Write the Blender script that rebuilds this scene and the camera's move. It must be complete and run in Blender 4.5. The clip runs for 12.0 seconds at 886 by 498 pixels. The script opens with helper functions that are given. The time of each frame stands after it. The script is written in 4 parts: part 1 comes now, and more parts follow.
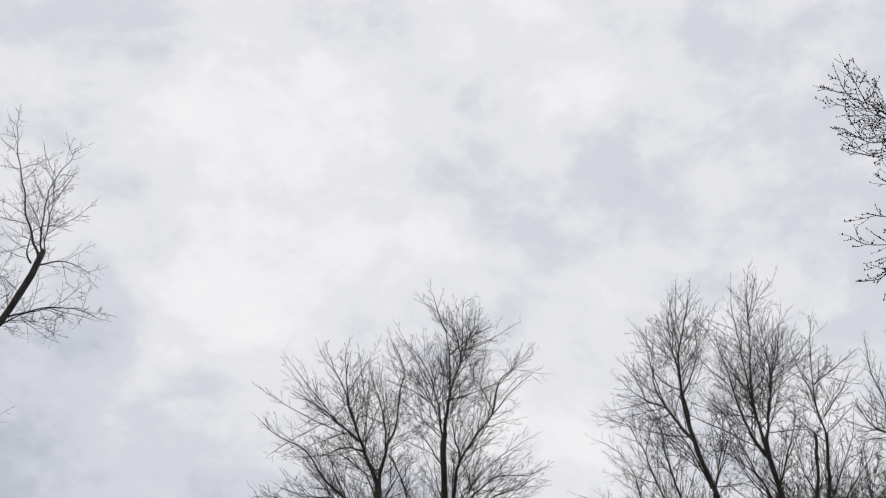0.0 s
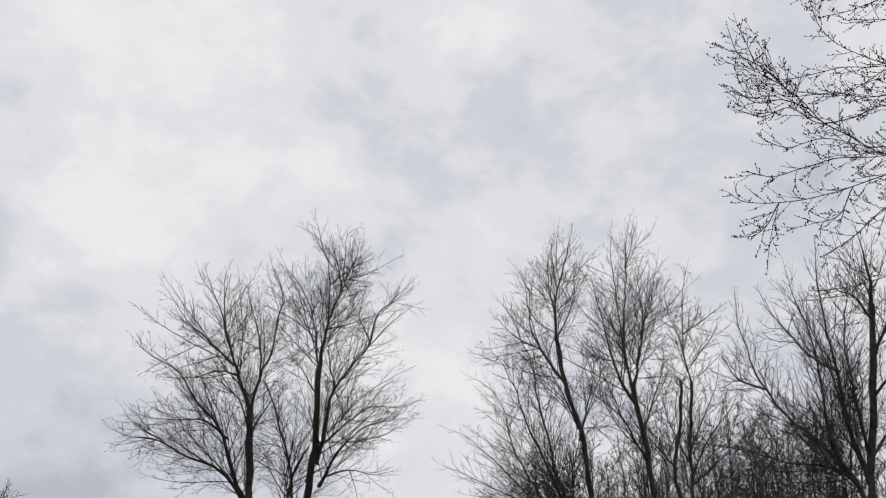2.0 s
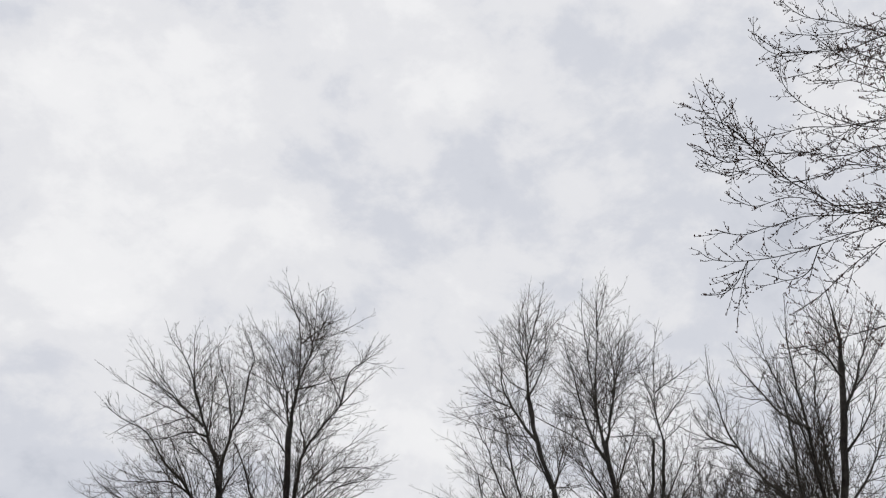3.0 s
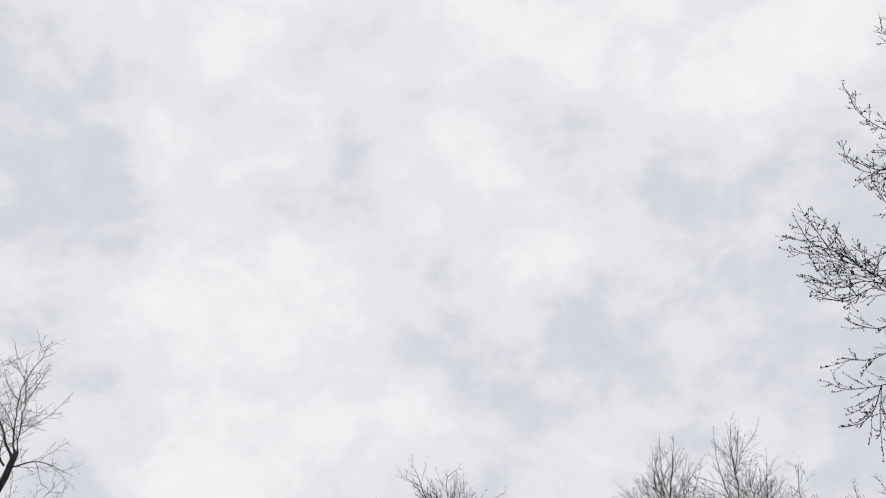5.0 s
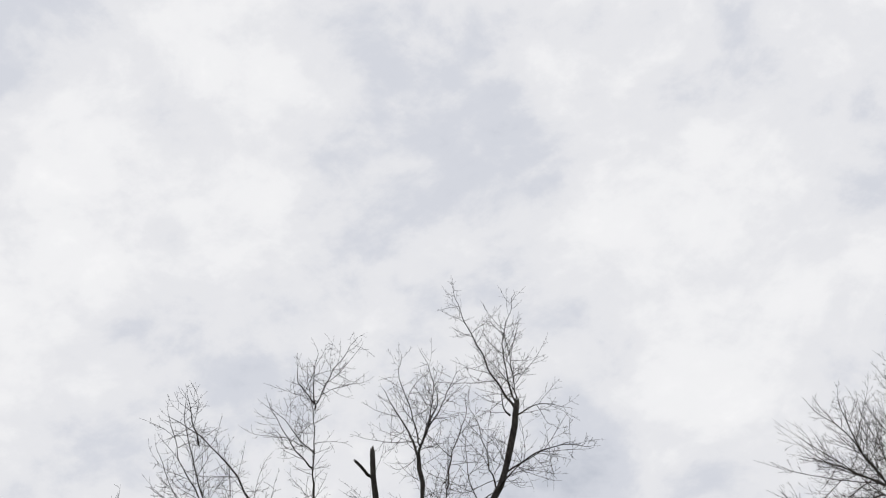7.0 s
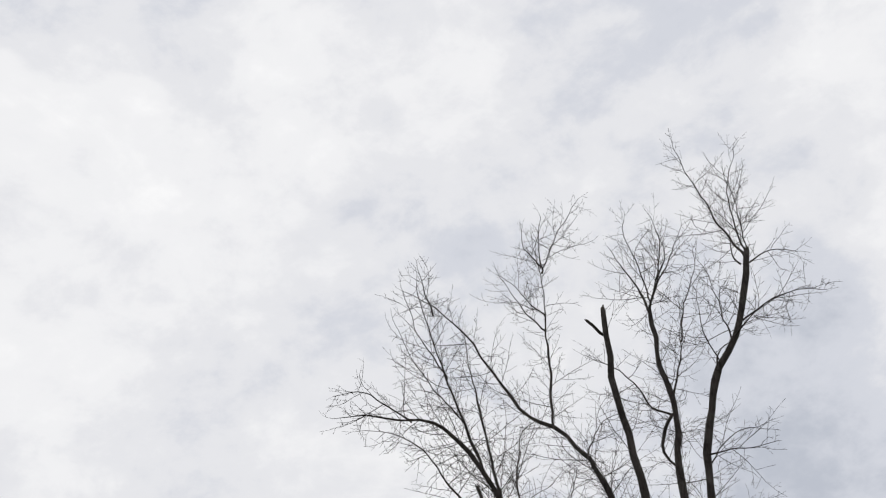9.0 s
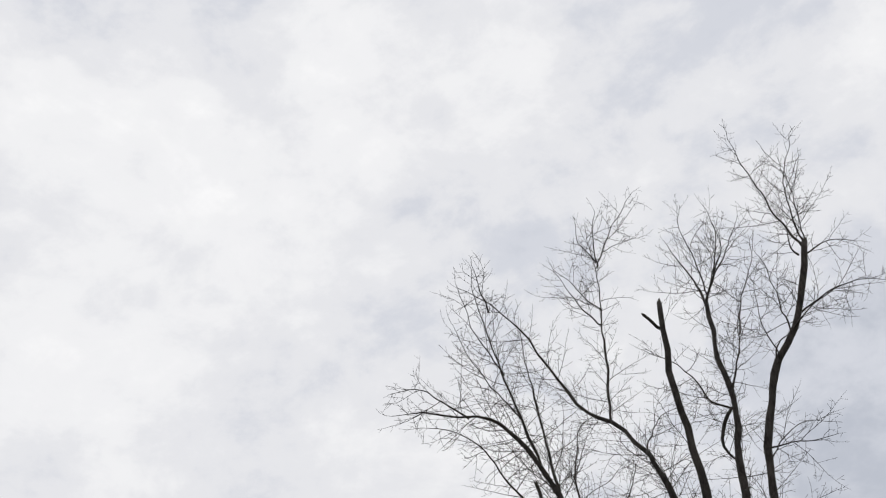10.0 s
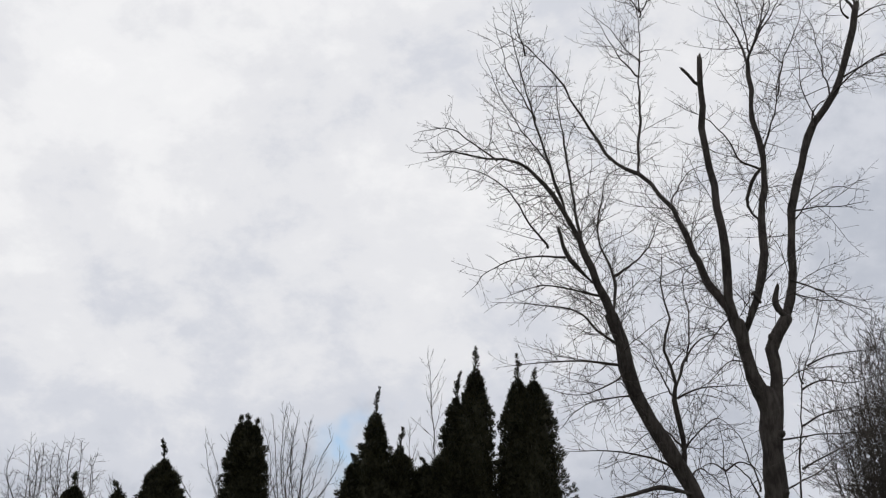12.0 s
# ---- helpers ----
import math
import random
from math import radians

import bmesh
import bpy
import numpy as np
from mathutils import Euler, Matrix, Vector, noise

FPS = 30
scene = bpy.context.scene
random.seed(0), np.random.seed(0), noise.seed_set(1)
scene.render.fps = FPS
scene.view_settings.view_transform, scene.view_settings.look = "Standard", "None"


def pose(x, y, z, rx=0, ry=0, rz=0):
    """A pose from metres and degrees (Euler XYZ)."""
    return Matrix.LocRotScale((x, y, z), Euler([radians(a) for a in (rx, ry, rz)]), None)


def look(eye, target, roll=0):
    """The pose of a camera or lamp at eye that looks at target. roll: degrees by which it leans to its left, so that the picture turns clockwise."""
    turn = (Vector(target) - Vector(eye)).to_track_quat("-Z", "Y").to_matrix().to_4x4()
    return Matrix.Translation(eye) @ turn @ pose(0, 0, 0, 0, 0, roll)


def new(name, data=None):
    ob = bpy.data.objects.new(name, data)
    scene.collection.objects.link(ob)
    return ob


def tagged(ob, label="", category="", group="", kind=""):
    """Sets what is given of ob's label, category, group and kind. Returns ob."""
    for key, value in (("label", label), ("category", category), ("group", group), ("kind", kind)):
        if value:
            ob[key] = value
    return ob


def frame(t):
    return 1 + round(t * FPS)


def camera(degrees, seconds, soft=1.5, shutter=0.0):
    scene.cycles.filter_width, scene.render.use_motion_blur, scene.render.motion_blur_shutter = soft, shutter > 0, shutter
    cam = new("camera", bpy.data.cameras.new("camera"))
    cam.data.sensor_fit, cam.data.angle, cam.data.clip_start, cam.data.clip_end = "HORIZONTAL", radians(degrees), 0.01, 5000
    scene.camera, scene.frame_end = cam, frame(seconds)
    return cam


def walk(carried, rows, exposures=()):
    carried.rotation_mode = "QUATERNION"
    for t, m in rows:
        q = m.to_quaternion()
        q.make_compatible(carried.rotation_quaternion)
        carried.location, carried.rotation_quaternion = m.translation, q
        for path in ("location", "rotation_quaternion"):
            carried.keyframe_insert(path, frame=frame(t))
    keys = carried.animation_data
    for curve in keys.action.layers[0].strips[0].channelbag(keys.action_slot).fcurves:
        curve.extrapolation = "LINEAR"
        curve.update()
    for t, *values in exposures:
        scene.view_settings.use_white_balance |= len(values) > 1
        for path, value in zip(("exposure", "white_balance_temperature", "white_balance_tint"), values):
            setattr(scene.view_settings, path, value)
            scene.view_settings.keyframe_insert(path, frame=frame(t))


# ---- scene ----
cam = camera(39.7, 12.0, soft=1.2)
PATH = [
    (0, pose(0, 0, 1.6, 121.59, -0.92, -24.42)),
    (0.5, pose(0, 0, 1.6, 122.48, 0.13, -26.13)),
    (1, pose(0, 0, 1.6, 119.81, -1.25, -29.26)),
    (1.5, pose(0, 0, 1.6, 118.62, -1.40, -30.02)),
    (2, pose(0, 0, 1.6, 118.59, -1.49, -30.93)),
    (2.5, pose(0, 0, 1.6, 119.68, -2.33, -31.68)),
    (3, pose(0, 0, 1.6, 121.36, -0.68, -32.01)),
    (3.2, pose(0, 0, 1.6, 123.41, -0.38, -32.32)),
    (4.8, pose(0, 0, 1.6, 129.51, 2.56, -27.49)),
    (5, pose(0, 0, 1.6, 129.63, 2.86, -23.20)),
    (5.5, pose(0, 0, 1.6, 129.57, 3.06, -17.69)),
    (6, pose(0, 0, 1.6, 128.88, 4.70, -10.92)),
    (6.5, pose(0, 0, 1.6, 128.77, 6.28, -3.97)),
    (7, pose(0, 0, 1.6, 127.03, 5.00, 3.76)),
    (7.5, pose(0, 0, 1.6, 125.03, 4.71, 7.61)),
    (7.7, pose(0, 0, 1.6, 124.44, 3.46, 8.07)),
    (9.3, pose(0, 0, 1.6, 121.33, 3.56, 15.81)),
    (9.5, pose(0, 0, 1.6, 121.43, 3.21, 15.93)),
    (10, pose(0, 0, 1.6, 121.51, 3.12, 17.81)),
    (10.5, pose(0, 0, 1.6, 121.05, 3.03, 19.28)),
    (11, pose(0, 0, 1.6, 118.38, 1.65, 18.60)),
    (11.5, pose(0, 0, 1.6, 113.15, -0.44, 17.37)),
    (12, pose(0, 0, 1.6, 109.39, -1.12, 17.41)),
]
walk(cam, PATH, exposures=[(0, 0.0), (1.0, -0.04), (1.6, -0.08), (2.2, -0.08), (3.0, 0.0), (12, 0.02)])

# ---- world: a bright overcast sky, a sun behind the cloud sheet ----
SUN_AZIMUTH, SUN_HEIGHT = -24.0, 38.0


def node(tree, kind, **inputs):
    n = tree.nodes.new(kind)
    for key, value in inputs.items():
        n.inputs[key.replace("_", " ")].default_value = value
    return n


def maths(tree, op, a, b=None, clamp=False):
    n = tree.nodes.new("ShaderNodeMath")
    n.operation, n.use_clamp = op, clamp
    for i, v in enumerate((a, b)):
        if v is None:
            continue
        if isinstance(v, (int, float)):
            n.inputs[i].default_value = v
        else:
            tree.links.new(v, n.inputs[i])
    return n.outputs[0]


def towards(azimuth, height):
    a, h = radians(azimuth), radians(height)
    return Vector((math.sin(a) * math.cos(h), math.cos(a) * math.cos(h), math.sin(h)))


def ramp(tree, fac, *stops):
    n = tree.nodes.new("ShaderNodeValToRGB")
    n.color_ramp.interpolation = "EASE"
    while len(n.color_ramp.elements) < len(stops):
        n.color_ramp.elements.new(0.5)
    for e, (at, colour) in zip(n.color_ramp.elements, stops):
        e.position, e.color = at, (*colour, 1) if len(colour) == 3 else (*colour * 3, 1)
    tree.links.new(fac, n.inputs[0])
    return n.outputs[0]


world = bpy.data.worlds.new("overcast_sky")
scene.world = world
world.use_nodes = True
wt = world.node_tree
wt.nodes.clear()
sky_way = wt.nodes.new("ShaderNodeTexCoord").outputs["Generated"]


def cloud_noise(scale, detail, rough, distortion, squeeze, turn, shift):
    m = wt.nodes.new("ShaderNodeMapping")
    m.inputs["Scale"].default_value = squeeze
    m.inputs["Rotation"].default_value = [radians(a) for a in turn]
    m.inputs["Location"].default_value = shift
    wt.links.new(sky_way, m.inputs[0])
    n = node(wt, "ShaderNodeTexNoise", Scale=scale, Detail=detail, Roughness=rough, Distortion=distortion)
    wt.links.new(m.outputs[0], n.inputs["Vector"])
    return n.outputs[0]


def cloud_spot(azimuth, height, wide, amount):
    """A soft swelling of the cloud sheet round one direction, its rim broken up by the cloud's own billows."""
    d = wt.nodes.new("ShaderNodeVectorMath")
    d.operation = "DISTANCE"
    d.inputs[1].default_value = towards(azimuth, height)
    wt.links.new(rough_way, d.inputs[0])
    near = maths(wt, "SUBTRACT", 1.0, maths(wt, "DIVIDE", d.outputs["Value"], radians(wide)), clamp=True)
    soft = maths(wt, "MULTIPLY", near, near)
    return maths(wt, "MULTIPLY", soft, amount)


# the way into the sky, shaken by noise, so that no cloud has a round rim
shake = node(wt, "ShaderNodeTexNoise", Scale=9.0, Detail=4.0, Roughness=0.6)
wt.links.new(sky_way, shake.inputs["Vector"])
mid = wt.nodes.new("ShaderNodeVectorMath")
mid.operation = "MULTIPLY_ADD"
mid.inputs[1].default_value, mid.inputs[2].default_value = (0.16,) * 3, (-0.08,) * 3
wt.links.new(shake.outputs["Color"], mid.inputs[0])
add = wt.nodes.new("ShaderNodeVectorMath")
wt.links.new(sky_way, add.inputs[0])
wt.links.new(mid.outputs[0], add.inputs[1])
rough_way = add.outputs[0]

billows = cloud_noise(5.0, 6.0, 0.55, 0.35, (1.0, 1.0, 1.25), (0, 22, 0), (0.3, 0.1, 0.2))
sheet = cloud_noise(2.2, 3.0, 0.5, 0.2, (1.0, 1.0, 1.2), (0, 25, 10), (1.7, 0.4, 0.9))
wisps = cloud_noise(13.0, 6.0, 0.62, 0.15, (1.0, 1.0, 1.5), (0, 25, 0), (0.0, 2.0, 0.0))
cover = maths(wt, "ADD", maths(wt, "MULTIPLY", maths(wt, "SUBTRACT", billows, 0.03), 0.86), maths(wt, "ADD", maths(wt, "MULTIPLY", sheet, 0.25), maths(wt, "MULTIPLY", maths(wt, "SUBTRACT", wisps, 0.47), 0.6)))
horizon_z = wt.nodes.new("ShaderNodeSeparateXYZ")
wt.links.new(sky_way, horizon_z.inputs[0])
low_sky = maths(wt, "DIVIDE", maths(wt, "SUBTRACT", 0.40, horizon_z.outputs["Z"]), 0.28, clamp=True)
cover = maths(wt, "SUBTRACT", cover, maths(wt, "MULTIPLY", low_sky, 0.27))
CLOUDS_BROAD = [
    (11, 16, 23, -0.27),
    (-4, 14, 16, -0.12),
    (-18, 15, 14, -0.05),
    (-26, 35, 18, 0.14),
    (48, 32, 20, -0.2),
    (-34, 9, 10, 0.05),
    (-30, 15, 18, -0.05),
    (40, 20, 18, -0.14),
    (32, 33, 10.0, -0.1),
    (43, 34, 8.8, -0.08),
    (48, 39, 11.2, -0.1),
    (35, 30, 6.2, 0.07),
    (34, 39, 10.0, 0.06),
    (11, 29, 10.0, 0.07),
    (16, 33, 10.0, 0.04),
    (11, 21, 11.2, -0.08),
    (2, 41, 7.5, -0.08),
    (-5, 45, 11.2, -0.07),
    (32, 34, 8.8, -0.08),
    (-1, 41, 5.0, 0.08),
]
CLOUDS_SMALL = [
    (8, 40, 8.8, 0.07),
    (-12, 32, 10.0, -0.08),
    (33, 40, 8.8, 0.06),
    (-15, 47, 7.5, 0.06),
    (18, 32, 7.5, 0.04),
    (-12, 32, 8.8, -0.08),
    (-22, 26, 5.0, -0.1),
    (-26, 24, 3.8, -0.09),
    (-23, 34, 7.5, 0.07),
    (-36, 36, 8.8, 0.06),
    (-33, 27, 7.5, 0.07),
    (4, 24, 10.0, -0.08),
    (-31, 33, 8.8, -0.05),
    (-36, 14, 7.5, 0.08),
    (-22, 16, 11.2, -0.06),
    (-35, 22, 6.2, 0.06),
    (3, 41, 10.0, -0.08),
    (32, 34, 7.5, -0.07),
]
for azimuth, height, wide, amount in CLOUDS_BROAD + CLOUDS_SMALL:
    cover = maths(wt, "ADD", cover, cloud_spot(azimuth, height, wide, amount))
cloud_colour = ramp(wt, cover, (0.15, (0.50, 0.53, 0.60)), (0.36, (0.65, 0.67, 0.73)), (0.52, (0.78, 0.785, 0.815)), (0.66, (0.865, 0.866, 0.882)), (0.85, (0.95, 0.947, 0.953)))
blue = wt.nodes.new("ShaderNodeTexSky")
blue.sky_type, blue.sun_disc = "NISHITA", False
blue.sun_elevation, blue.sun_rotation = radians(SUN_HEIGHT), radians(SUN_AZIMUTH)
blue_dim = wt.nodes.new("ShaderNodeVectorMath")
blue_dim.operation = "MULTIPLY"
blue_dim.inputs[1].default_value = (0.044, 0.056, 0.069)
wt.links.new(blue.outputs[0], blue_dim.inputs[0])
gap_1 = cloud_spot(-22.6, 10.6, 2.0, 2.2)
gap_2 = cloud_spot(-20.9, 11.5, 1.7, 2.0)
gap = maths(wt, "MULTIPLY", maths(wt, "ADD", gap_1, gap_2), 0.55, clamp=True)
through_gap = wt.nodes.new("ShaderNodeMix")
through_gap.data_type = "RGBA"
wt.links.new(gap, through_gap.inputs[0])
wt.links.new(cloud_colour, through_gap.inputs[6])
wt.links.new(blue_dim.outputs[0], through_gap.inputs[7])
sky_out = node(wt, "ShaderNodeBackground", Strength=1.0)
wt.links.new(through_gap.outputs[2], sky_out.inputs["Color"])
wt.links.new(sky_out.outputs[0], wt.nodes.new("ShaderNodeOutputWorld").inputs[0])

sun = new("sun", bpy.data.lights.new("sun", "SUN"))
sun.data.energy, sun.data.angle, sun.data.color = 0.5, radians(25), (1.0, 0.97, 0.93)
sun.matrix_world = look(towards(SUN_AZIMUTH, SUN_HEIGHT) * 100, (0, 0, 0))


# ---- materials ----
def material(name, low, high, scale, rough, stretch=(1, 1, 1), bump=0.4, depth=0.02, fine=6.0, per_island=0.0):
    """A two-scale material: broad patches and fine grain, with relief, in metres of the thing's own space."""
    m = bpy.data.materials.new(name)
    m.use_nodes = True
    t = m.node_tree
    bsdf = t.nodes["Principled BSDF"]
    bsdf.inputs["Roughness"].default_value = rough
    bsdf.inputs["Specular IOR Level"].default_value = 0.25
    co = t.nodes.new("ShaderNodeTexCoord").outputs["Object"]
    mp = t.nodes.new("ShaderNodeMapping")
    mp.inputs["Scale"].default_value = stretch
    t.links.new(co, mp.inputs[0])
    broad = node(t, "ShaderNodeTexNoise", Scale=scale, Detail=3.0, Roughness=0.6)
    grain = node(t, "ShaderNodeTexNoise", Scale=scale * fine, Detail=5.0, Roughness=0.65, Distortion=0.3)
    t.links.new(co, broad.inputs["Vector"])
    t.links.new(mp.outputs[0], grain.inputs["Vector"])
    fac = maths(t, "ADD", maths(t, "MULTIPLY", broad.outputs[0], 0.5), maths(t, "MULTIPLY", grain.outputs[0], 0.5))
    if per_island:
        own = t.nodes.new("ShaderNodeNewGeometry").outputs["Random Per Island"]
        fac = maths(t, "ADD", maths(t, "MULTIPLY", fac, 1 - per_island), maths(t, "MULTIPLY", own, per_island))
    t.links.new(ramp(t, fac, (0.34, low), (0.66, high)), bsdf.inputs["Base Color"])
    b = node(t, "ShaderNodeBump", Strength=bump, Distance=depth)
    t.links.new(grain.outputs[0], b.inputs["Height"])
    t.links.new(b.outputs[0], bsdf.inputs["Normal"])
    return m


BARK = material("maple_bark", (0.024, 0.020, 0.018), (0.078, 0.067, 0.06), 3.0, 0.9, (1, 1, 0.22), 0.9, 0.03, 8)
GREY_BARK = material("grey_bark", (0.024, 0.021, 0.019), (0.075, 0.066, 0.059), 2.5, 0.9, (1, 1, 0.25), 0.8, 0.03, 8)
TWIG = material("twig_bark", (0.028, 0.023, 0.02), (0.07, 0.056, 0.048), 4.0, 0.75, (1, 1, 1), 0.2, 0.004, 5)
BUD = material("bud_scales", (0.045, 0.022, 0.018), (0.11, 0.05, 0.04), 30.0, 0.55, (1, 1, 1), 0.2, 0.002, 4)
WOOD = material("torn_wood", (0.035, 0.03, 0.025), (0.10, 0.085, 0.068), 8.0, 0.85, (1, 1, 0.15), 0.6, 0.01, 6)
CEDAR = material("cedar_foliage", (0.010, 0.012, 0.006), (0.040, 0.038, 0.018), 3.0, 0.7, (1, 1, 1), 0.2, 0.01, 6, 0.45)
CEDAR_BARK = material("cedar_bark", (0.07, 0.05, 0.035), (0.2, 0.15, 0.11), 4.0, 0.9, (1, 1, 0.2), 0.7, 0.02, 8)
LAWN = material("lawn", (0.03, 0.036, 0.015), (0.08, 0.085, 0.04), 0.35, 0.95, (1, 1, 1), 0.6, 0.05, 14)

# ---- ground: one sheet of winter lawn out to the horizon ----
def ground_sheet():
    bm = bmesh.new()
    edges = [-2500, -600, -150, -60, -30, -15, 0, 15, 30, 60, 150, 600, 2500]
    rows = [[bm.verts.new((x, y, 0.0 if max(abs(x), abs(y)) > 100 else 0.04 * noise.noise((x * 0.1, y * 0.1, 3)) - 0.03)) for x in edges] for y in edges]
    for a, b in zip(rows, rows[1:]):
        for i in range(len(edges) - 1):
            bm.faces.new((a[i], a[i + 1], b[i + 1], b[i]))
    me = bpy.data.meshes.new("ground")
    bm.to_mesh(me)
    bm.free()
    me.materials.append(LAWN)
    return tagged(new("ground", me), "flat dull green winter lawn under the trees", "ground", kind="structure")


ground_sheet()


# ---- bare trees ----
def mesh_part(name, verts, faces, mat, parent, label="", smooth=True, kind=""):
    me = bpy.data.meshes.new(name)
    me.from_pydata(verts, [], faces)
    for m in mat if isinstance(mat, tuple) else (mat,):
        me.materials.append(m)
    if smooth:
        me.polygons.foreach_set("use_smooth", [True] * len(me.polygons))
    me.update()
    ob = new(name, me)
    ob.parent = parent
    return tagged(ob, label, kind=kind)


def spline(points, step):
    """A smooth line through the points, with no loops where near points follow far ones."""
    p = [Vector(q) for q in points]
    h = [max(1e-4, (b - a).length) for a, b in zip(p, p[1:])]
    slope = [(b - a) / w for a, b, w in zip(p, p[1:], h)]
    tangent = [slope[0]] + [(slope[i - 1] * h[i] + slope[i] * h[i - 1]) / (h[i - 1] + h[i]) for i in range(1, len(h))] + [slope[-1]]
    out = []
    for i, w in enumerate(h):
        n = max(2, int(w / step))
        for k in range(n):
            t = k / n
            out.append(p[i] * (2 * t ** 3 - 3 * t * t + 1) + tangent[i] * w * (t ** 3 - 2 * t * t + t) + p[i + 1] * (3 * t * t - 2 * t ** 3) + tangent[i + 1] * w * (t ** 3 - t * t))
    out.append(p[-1])
    return out


def tube(verts, faces, line, radii, sides, cap=True, rough=0.0):
    """Adds a tapering tube along the line to verts and faces."""
    way = (line[1] - line[0]).normalized()
    side = way.orthogonal().normalized()
    start = len(verts)
    n = len(line)
    for i, p in enumerate(line):
        if 0 < i < n - 1:
            way = line[i + 1] - line[i - 1]
        elif i == n - 1:
            way = line[i] - line[i - 1]
        way.normalize()
        side = side - way * side.dot(way)
        side.normalize()
        other = way.cross(side)
        for k in range(sides):
            a = 2 * math.pi * k / sides
            r = radii[i]
            if rough:
                r *= 1 + rough * noise.noise((p.x * 3 + math.cos(a) * 1.3, p.y * 3 + math.sin(a) * 1.3, p.z * 2.2))
            verts.append(p + (side * math.cos(a) + other * math.sin(a)) * r)
    for i in range(n - 1):
        for k in range(sides):
            a, b = start + i * sides + k, start + i * sides + (k + 1) % sides
            faces.append((a, b, b + sides, a + sides))
    if cap:
        faces.append(tuple(start + (n - 1) * sides + k for k in range(sides)))


def shoot(tree, start, way, length, radius, level, rise):
    """A slender twig: it bows gently, kinks a little at each node, lifts towards the light and bears side twigs in a spiral, shorter towards its tip."""
    rnd, kind = tree["rnd"], tree["kind"]
    n = max(3, min(12, round(length / kind["gap"])))
    seg = length / n
    line = [start]
    d = way.normalized()
    bow = Vector((rnd.gauss(0, 1), rnd.gauss(0, 1), rnd.gauss(0, 0.6))) * kind["wander"] * 4 / n
    kink = kind["wander"] * 0.9
    for i in range(n):
        d = (d + bow + Vector((rnd.gauss(0, kink), rnd.gauss(0, kink), rnd.gauss(0, kink) + rise * 9 / n * (0.4 + 1.2 * i / n)))).normalized()
        line.append(line[-1] + d * seg * rnd.uniform(0.8, 1.2))
    thin = kind["fine"]
    thick = max(thin, min(radius, thin + length * kind["slender"]))
    radii = [max(thin * 0.7, thick + (thin * 0.6 - thick) * i / n) for i in range(n + 1)]
    tube(tree["verts"], tree["faces"], line, radii, 5 if thick > 0.012 else 4 if level == 0 else 3, cap=False)
    if kind["buds"] and level >= kind["bud_level"]:
        for i in range(1, n + 1):
            if rnd.random() < kind["buds"] or i == n:
                bud(tree, line[i], rnd)
    if level < 3:
        turn = rnd.uniform(0, 6.28)
        for i in range(1, n):
            turn += 2.4 + rnd.uniform(-0.5, 0.5)
            long = min((length - i * seg) * kind["ratio"] * rnd.uniform(0.4, 1.1) + kind["least"] * 0.4, length * 0.5)
            if long > kind["least"] and rnd.random() < 0.9:
                p = line[i].lerp(line[i + 1], rnd.uniform(0, 0.5))
                shoot(tree, p, lean(line[i + 1] - line[i], rnd.uniform(*kind["fork"]), rnd, turn), long, radii[i] * 0.8, level + 1, rise)


def lean(way, degrees, rnd, turn=None):
    """A way that leans off the given one by so many degrees, to any side or to the side that is named."""
    w = way.normalized()
    side = w.orthogonal().normalized()
    side.rotate(Matrix.Rotation(rnd.uniform(0, 2 * math.pi) if turn is None else turn, 3, w))
    a = radians(degrees)
    return w * math.cos(a) + side * math.sin(a)


def bud(tree, p, rnd):
    s = tree["kind"]["bud_size"] * rnd.uniform(0.6, 1.4)
    v, f = tree["bud_verts"], tree["bud_faces"]
    up = Vector((rnd.gauss(0, 0.5), rnd.gauss(0, 0.5), 1)).normalized()
    a = up.orthogonal().normalized() * s * 0.55
    b = up.cross(a)
    c = p + up * s * 0.5
    k = len(v)
    v.extend((c - up * s, c + a, c + b, c - a, c - b, c + up * s * 1.1))
    for i in range(4):
        f.append((k, k + 1 + (i + 1) % 4, k + 1 + i))
        f.append((k + 5, k + 1 + i, k + 1 + (i + 1) % 4))


def start_tree(kind, base):
    top = new(kind["name"])
    top.location = base
    tagged(top, kind["label"], "tree", kind["group"])
    return {"top": top, "kind": kind, "rnd": random.Random(kind["seed"]), "verts": [], "faces": [], "bud_verts": [], "bud_faces": []}


